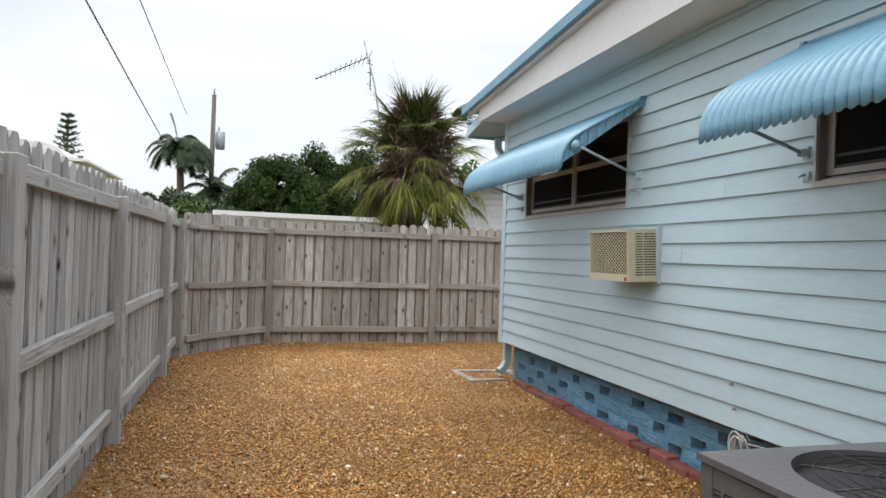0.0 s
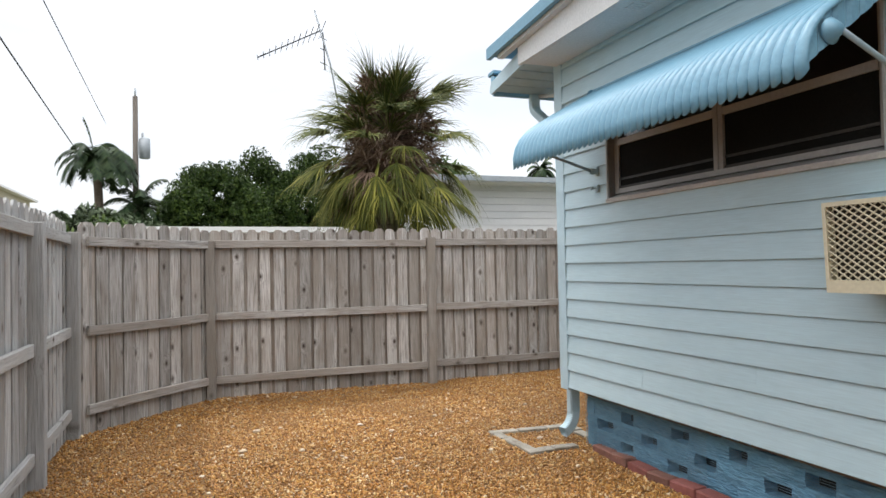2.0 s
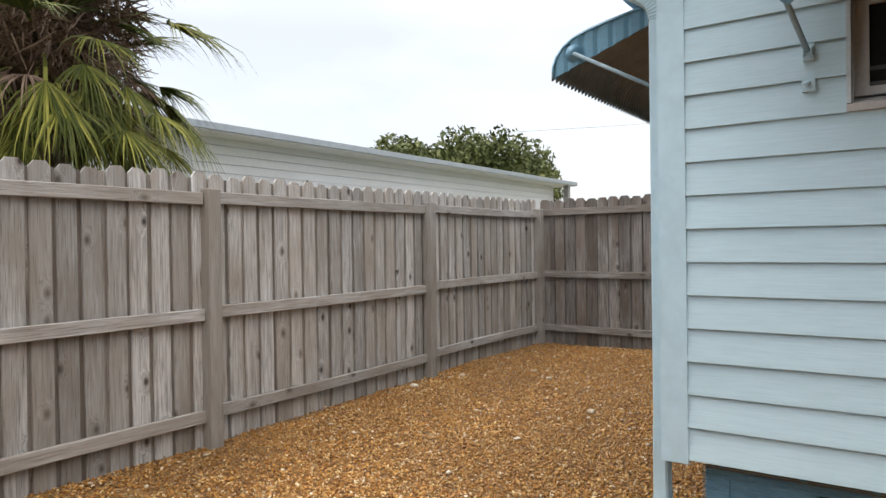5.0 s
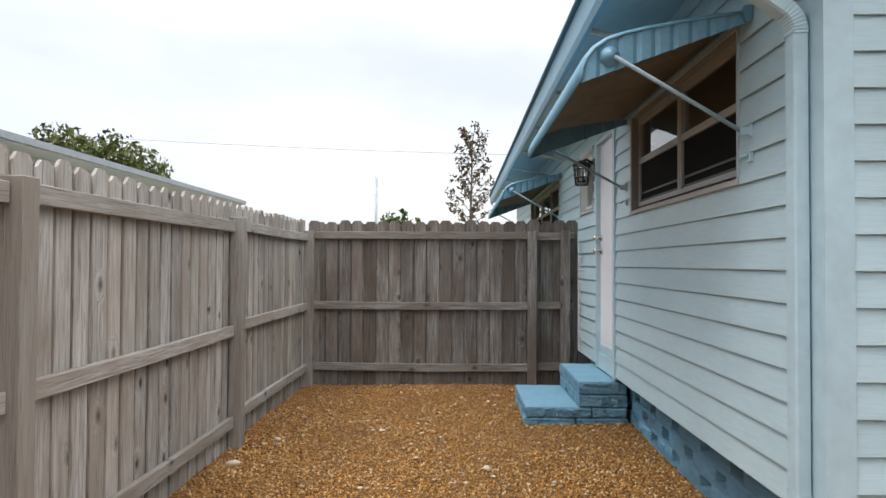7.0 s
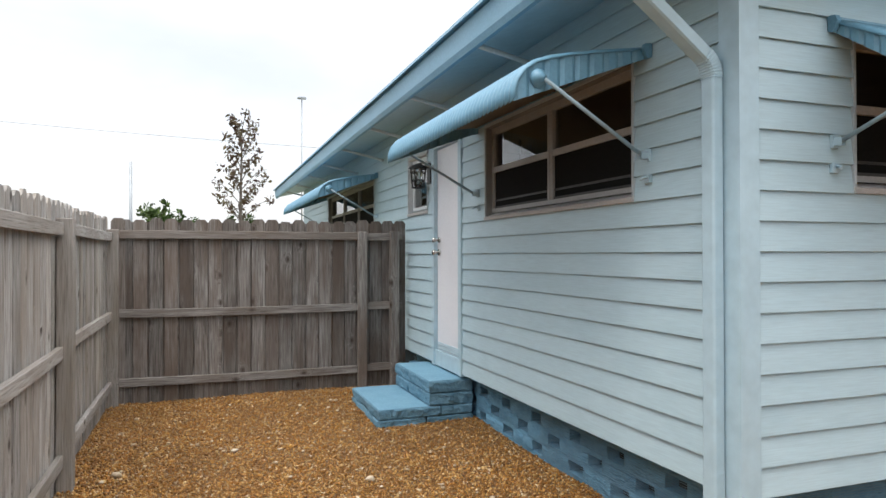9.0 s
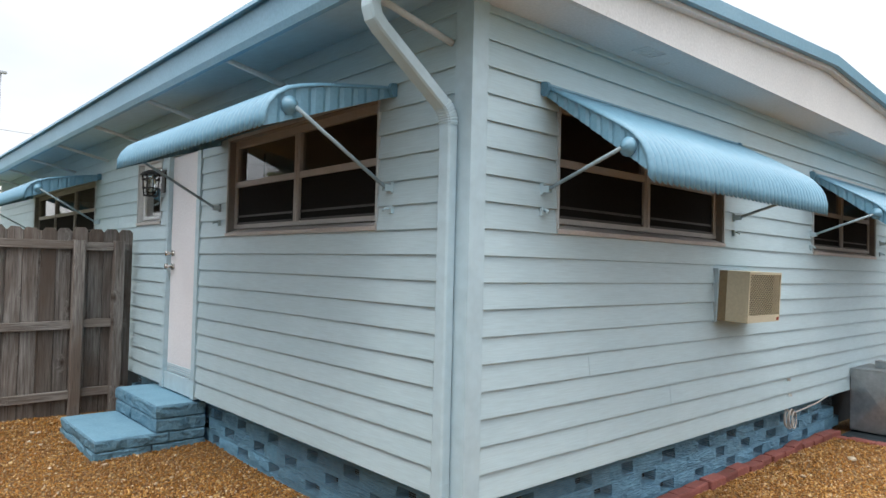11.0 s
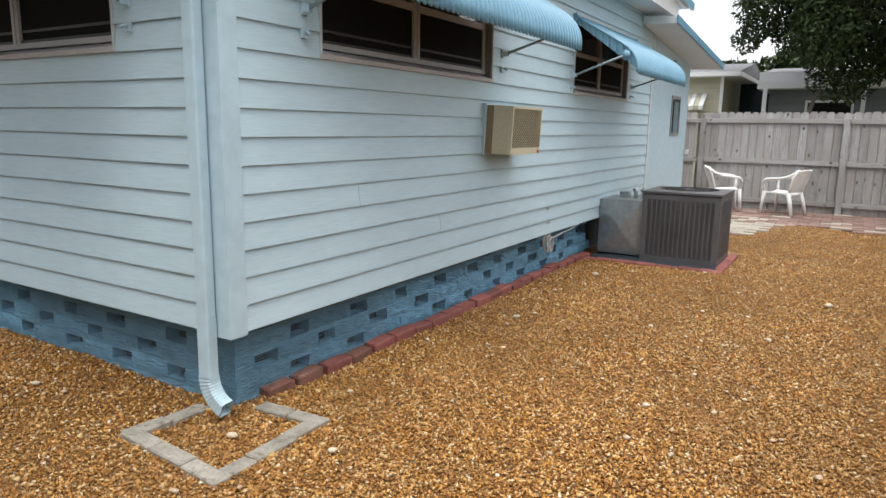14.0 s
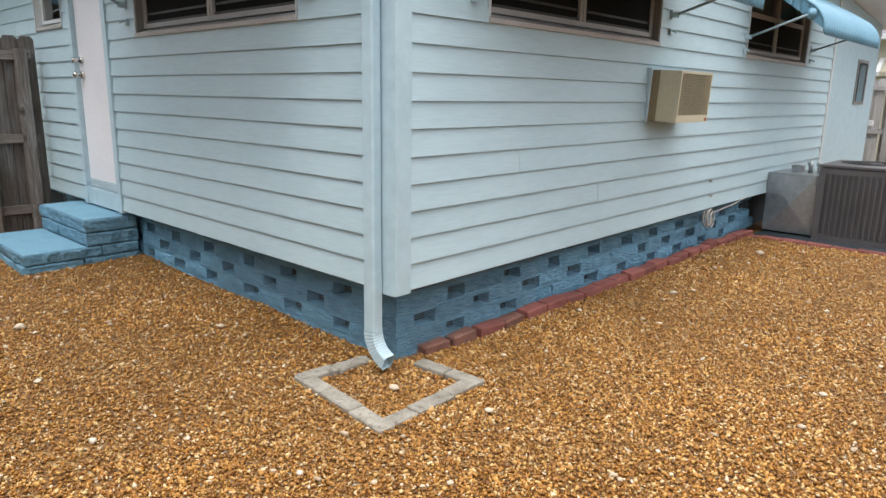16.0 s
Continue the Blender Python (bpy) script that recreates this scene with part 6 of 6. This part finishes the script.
tree("shrub", 6.8, 13.3, 2.3, [(6.8, 13.3, 2.05, 0.14), (6.75, 13.28, 2.2, 0.10), (6.86, 13.3, 1.9, 0.15), (6.8, 13.3, 1.6, 0.3)], 160, 0.05, M_PALMTOP, 51, "thin sprig poking above the back fence", 0.02, category="shrub")

# beyond the side fence
sap = thing("sapling", pose(25, 8.35, -0.14), "slim young tree with sparse reddish leaves", "tree")
bm = bmesh.new()
tube(bm, [(0, 0, 0), (0, 0.05, 3.0), (0, 0, 6.0)], [0.09, 0.06, 0.015], 7)
part("trunk", bm, M_WOODPOLE, sap)
tips = []
for k in range(26):
    z = 2.6 + 3.3 * k / 26
    a = k * 2.4
    L = 1.05 * (1 - 0.65 * k / 26)
    e = Vector((math.cos(a) * L, math.sin(a) * L, z + 0.75))
    bm = bmesh.new()
    tube(bm, [(0, 0.04, z), e * 0.6 + Vector((0, 0, z * 0.4 + 0.12)), e], [0.02, 0.012, 0.005], 5)
    part("branch", bm, M_WOODPOLE, sap)
    tips += [(e.x * f, e.y * f, z + 0.75 * f, 0.17) for f in (0.5, 0.8, 1.0)]
part("crown", leaf_cloud("crown", tips, 900, 0.09, M_REDLEAF, 31), None, sap, "sparse reddish leaves")
for x, y_, h, rr, lab in ((25, 11.85, 4.7, 0.065, "thin bare mast beyond the fence"), (98.5, -3.9, 24.2, 0.11, "tall slim light pole in the distance")):
    p_ = thing("light_pole", pose(x, y_, -0.14), lab, "pole")
    bm = bmesh.new()
    tube(bm, [(0, 0, 0), (0, 0, h)], [rr, rr * 0.7], 7)
    part("post", bm, M_STEEL, p_)
    if h > 6:
        bm = bmesh.new()
        box(bm, -0.3, 0.3, -0.6, 0.6, h, h + 0.25)
        part("lamp_head", bm, M_STEEL, p_)
for x, y_, s, lab in ((24, 11.0, 0.45, "low shrub tips above the side fence"), (26, 10.3, 0.5, "leafy shrub above the side fence"), (30, 8.2, 1.0, "flowering shrub beyond the side fence")):
    tree("shrub", x, y_, 3.2, clumps(x, y_, 2.5, s, s, 0.85, 10, 0.15, 0.3, int(x)), 420, 0.11, M_PALMTOP if y_ > 9 else M_BUSH, int(x), lab, 0.05, category="shrub")

# ---- beyond the rear fence ----
rear1 = thing("neighbour_house", pose(0, 0, 0), "pale yellow house with white eaves behind the rear fence", "house")
bm = bmesh.new()
box(bm, 3.95, 7.5, -15, -10.0, -0.15, 2.84)
part("wall", bm, M_FARYELLOW, rear1)
for k in range(12):
    bm = bmesh.new()
    box(bm, 3.95, 7.5, -10.0, -9.975, 0.9 + k * 0.15, 1.04 + k * 0.15)
    part("siding_board", bm, M_FARYELLOW, rear1)
bm = bmesh.new()
box(bm, 3.41, 8.0, -15.5, -9.55, 2.84, 2.95)
roof1 = part("eave", bm, M_FARWHITE, rear1, "white eave")
bm = bmesh.new()
prism(bm, ((-9.6, 2.95), (-12.5, 3.4), (-15.5, 2.95)), 3.45, 8.0, lambda a, h, b: (h, a, b))
part("roof", bm, M_ROOFGREY, rear1, "grey shingle roof")
for k in range(5):
    bm = bmesh.new()
    prism(bm, ((-9.98, 2.38), (-9.5, 2.06), (-9.49, 1.98), (-9.47, 2.08), (-9.98, 2.43)), 4.27 + k * 0.125, 4.385 + k * 0.125, lambda a, h, b: (h, a, b))
    part("awning_slat", bm, M_FARYELLOW if k % 2 else M_FARWHITE, rear1)
bm = bmesh.new()
box(bm, 3.87, 3.95, -10.02, -9.94, -0.15, 2.84)
part("corner_board", bm, M_FARWHITE, rear1, "white corner board")
# shade of the porch opening, painted as a near-black wall
bm = bmesh.new()
box(bm, 2.95, 3.87, -13.1, -13.0, -0.15, 2.84)
part("porch_wall", bm, M_DARK, rear1, "near-black recessed wall standing for the porch shade")
rear2 = thing("neighbour_house", pose(0, 0, 0), "grey sided house with white eaves behind the rear fence", "house")
bm = bmesh.new()
box(bm, -6.0, 2.85, -17, -11.0, -0.15, 2.55)
part("wall", bm, M_FARGREY, rear2)
for k in range(14):
    bm = bmesh.new()
    box(bm, -6.0, 2.85, -11.0, -10.975, 0.45 + k * 0.14, 0.58 + k * 0.14)
    part("siding_board", bm, M_FARGREY, rear2)
bm = bmesh.new()
box(bm, -6.4, 3.1, -17.4, -10.4, 2.55, 2.72)
part("eave", bm, M_FARWHITE, rear2, "white eave")
bm = bmesh.new()
box(bm, -6.4, 3.1, -10.9, -10.7, 2.74, 3.0)
part("upper_fascia", bm, M_FARWHITE, rear2)
bm = bmesh.new()
prism(bm, ((-10.8, 2.98), (-14.0, 3.35), (-17.4, 2.98)), -6.4, 3.1, lambda a, h, b: (h, a, b))
part("roof", bm, M_ROOFGREY, rear2, "grey shingle roof")
small_window(rear2, 0.9, 1.9, -10.97, 1.3, 2.2, 1)
small_window(rear2, -2.0, -0.6, -10.97, 1.3, 2.2, 1)
for x in (2.85, 0.6):
    bm = bmesh.new()
    box(bm, x, x + 0.1, -10.5, -10.4, -0.15, 2.55)
    part("porch_post", bm, M_FARWHITE, rear2)
ladder = thing("leaning_board", pose(2.32, -9.2, -0.14, 0, -15.3, 0), "pale board leaning outside the grey house", "board")
bm = bmesh.new()
box(bm, -0.045, 0.045, 0, 0.04, 0, 2.65)
part("plank", bm, M_WOODPOLE, ladder)

tree("oak_tree", -0.6, -9.0, 8.5, clumps(0.1, -9, 6.2, 3.2, 2.6, 3.3, 70, 0.45, 0.9, 41) + clumps(2.2, -9, 4.4, 1.3, 1.3, 1.2, 16, 0.3, 0.55, 42) + clumps(3.1, -9.3, 6.0, 0.9, 1, 0.9, 10, 0.3, 0.5, 43), 110000, 0.062, M_OAK, 41, "large dark oak hanging over the rear fence", 0.3)
tree("oak_tree", 5.0, -30, 5.5, clumps(5.0, -30, 4.2, 3.0, 2, 1.2, 20, 0.5, 0.9, 44), 5000, 0.2, M_OAK, 44, "distant dark tree above the roofs", 0.3)
fan_palm("fan_palm", -0.35, -7.2, 4.6, 2.0, 34, 14, "dark fan palm in front of the oak", M_PALMDARK, M_PALMDARK)
wire([(1.9, -8.8, 2.8), (0.75, -5.0, 4.4), (0.2, -3.2, 5.2)], 0.008, "slanting guy wire by the rear fence")


# ---- gravel stones ----
def stones(name, areas, size, material_, seed, label, flat=0.6):
    r = np.random.RandomState(seed)
    base = np.array(((1, 0, 0), (-1, 0, 0), (0, 1, 0), (0, -1, 0), (0, 0, 1), (0, 0, -1)), float)
    tri = np.array(((0, 2, 4), (2, 1, 4), (1, 3, 4), (3, 0, 4), (2, 0, 5), (1, 2, 5), (3, 1, 5), (0, 3, 5)))
    P = []
    for x0, x1, y0, y1, dens in areas:
        n = int((x1 - x0) * (y1 - y0) * dens)
        P.append(np.stack((r.uniform(x0, x1, n), r.uniform(y0, y1, n)), axis=1))
    P = np.concatenate(P)
    inside = (P[:, 0] > FX + 0.02) & (P[:, 1] < FY)
    on_steps = (P[:, 0] > 6.43) & (P[:, 0] < 7.42) & (P[:, 1] < 8.27)
    on_pad = (P[:, 0] > 1.76) & (P[:, 1] > 0.8) & (P[:, 1] < 2.46)
    paved = (P[:, 1] < np.array([patio_edge(x) for x in P[:, 0]]) - 0.06)
    corner = (P[:, 0] + 0.36) / 1.06 + (10.42 - P[:, 1]) / 1.15 < 0.94
    P = P[~(inside | on_steps | on_pad | paved | corner)]
    n = len(P)
    s = size * np.exp(r.normal(0, 0.28, n))
    A = r.normal(size=(n, 3, 3))
    q, _ = np.linalg.qr(A)
    ax = np.stack((s * r.uniform(0.8, 1.4, n), s * r.uniform(0.7, 1.1, n), s * r.uniform(0.45, 0.8, n)), axis=1)
    v = np.einsum("nij,kj,nj->nki", q, base, ax) * r.uniform(0.8, 1.2, (n, 6, 1))
    v[:, :, 2] *= flat + 0.25
    z = np.array([ground_height(x, y_) for x, y_ in P]) + s * 0.18 - 0.010 + r.uniform(0, 0.006, n)
    v += np.stack((P[:, 0], P[:, 1], z), axis=1)[:, None, :]
    f = (tri[None] + (np.arange(n) * 6)[:, None, None]).reshape(-1, 3)
    me = bpy.data.meshes.new(name)
    me.vertices.add(n * 6)
    me.vertices.foreach_set("co", v.reshape(-1))
    me.loops.add(n * 24)
    me.loops.foreach_set("vertex_index", f.reshape(-1))
    me.polygons.add(n * 8)
    me.polygons.foreach_set("loop_start", np.arange(n * 8) * 3)
    me.polygons.foreach_set("use_smooth", np.ones(n * 8, bool))
    me.update(calc_edges=True)
    me.materials.append(material_)
    ob = new(name, me)
    return tagged(ob, label, "gravel", kind="stuff")


stones("gravel", ((0.6, 3.3, 6.0, 9.6, 8500), (-0.5, 0.6, 5.0, 10.45, 4200), (0.3, 8.0, 9.9, 10.5, 2500), (0.6, 3.3, 9.6, 9.95, 4500), (0.6, 3.3, 4.0, 6.0, 6000), (-0.4, 3.3, 1.2, 4.0, 3800), (3.3, 5.6, 7.36, 10.4, 5200), (5.6, 8.08, 7.36, 10.5, 3200), (-0.4, 3.1, -3.6, 1.2, 2800), (-0.4, 0.6, 4.0, 5.0, 2200)), 0.0081, M_STONE, 1, "loose orange brown river gravel")
M_SHELL, _n, _l, _b = material("pale_pebble")
_geo = _n.new("ShaderNodeNewGeometry")
_c = ramp(_n, _l, _geo.outputs["Random Per Island"], ((0.0, (0.30, 0.19, 0.09)), (0.5, (0.50, 0.38, 0.25)), (1.0, (0.66, 0.58, 0.46))))
_l.new(mixed(_n, _l, 0.3, _c, ramp(_n, _l, noise_tex(_n, _l, 60), ((0.3, (0.35, 0.27, 0.18)), (0.7, (0.7, 0.64, 0.55))))), _b.inputs["Base Color"])
_b.inputs["Roughness"].default_value = 0.65



def pebbles(areas, size, seed):
    """Larger rounded stones lying on the gravel."""
    b = bmesh.new()
    bmesh.ops.create_icosphere(b, subdivisions=2, radius=1)
    base = np.array([v.co[:] for v in b.verts])
    faces = np.array([[v.index for v in f.verts] for f in b.faces])
    b.free()
    r = np.random.RandomState(seed)
    V, F, n = [], [], 0
    for x0, x1, y0, y1, dens in areas:
        for _ in range(int((x1 - x0) * (y1 - y0) * dens)):
            x, y_ = r.uniform(x0, x1), r.uniform(y0, y1)
            if (x > FX - 0.05 and y_ < FY + 0.05) or (6.4 < x < 7.45 and y_ < 8.3) or (x + 0.36) / 1.06 + (10.42 - y_) / 1.15 < 1.05:
                continue
            s_ = size * math.exp(r.normal(0, 0.35))
            q, _r = np.linalg.qr(r.normal(size=(3, 3)))
            v = base * (1 + 0.10 * r.normal(size=(len(base), 1)) * 0.4 + 0.16 * np.sin(base @ r.normal(size=(3, 1)) * 2.0))
            v = v * (s_ * np.array((r.uniform(0.9, 1.4), r.uniform(0.7, 1.0), r.uniform(0.45, 0.7))))
            a = r.uniform(0, 6.28)
            rot = np.array(((math.cos(a), -math.sin(a), 0), (math.sin(a), math.cos(a), 0), (0, 0, 1)))
            V.append(v @ rot.T + np.array((x, y_, ground_height(x, y_) + s_ * 0.25)))
            F.append(faces + n)
            n += len(base)
    me = raw_mesh("pebbles", np.concatenate(V).tolist(), np.concatenate(F).tolist(), M_SHELL, True)
    return tagged(new("pebbles", me), "scattered larger pale pebbles and shells", "pebble", kind="stuff")


pebbles(((-0.4, 3.1, 2.5, 10.3, 5), (3.3, 7.8, 7.5, 10.3, 8), (0.3, 2.9, 7.7, 9.2, 4), (3.5, 6.5, 7.6, 8.1, 10), (-0.3, 7.9, 10.1, 10.4, 14)), 0.0125, 2)
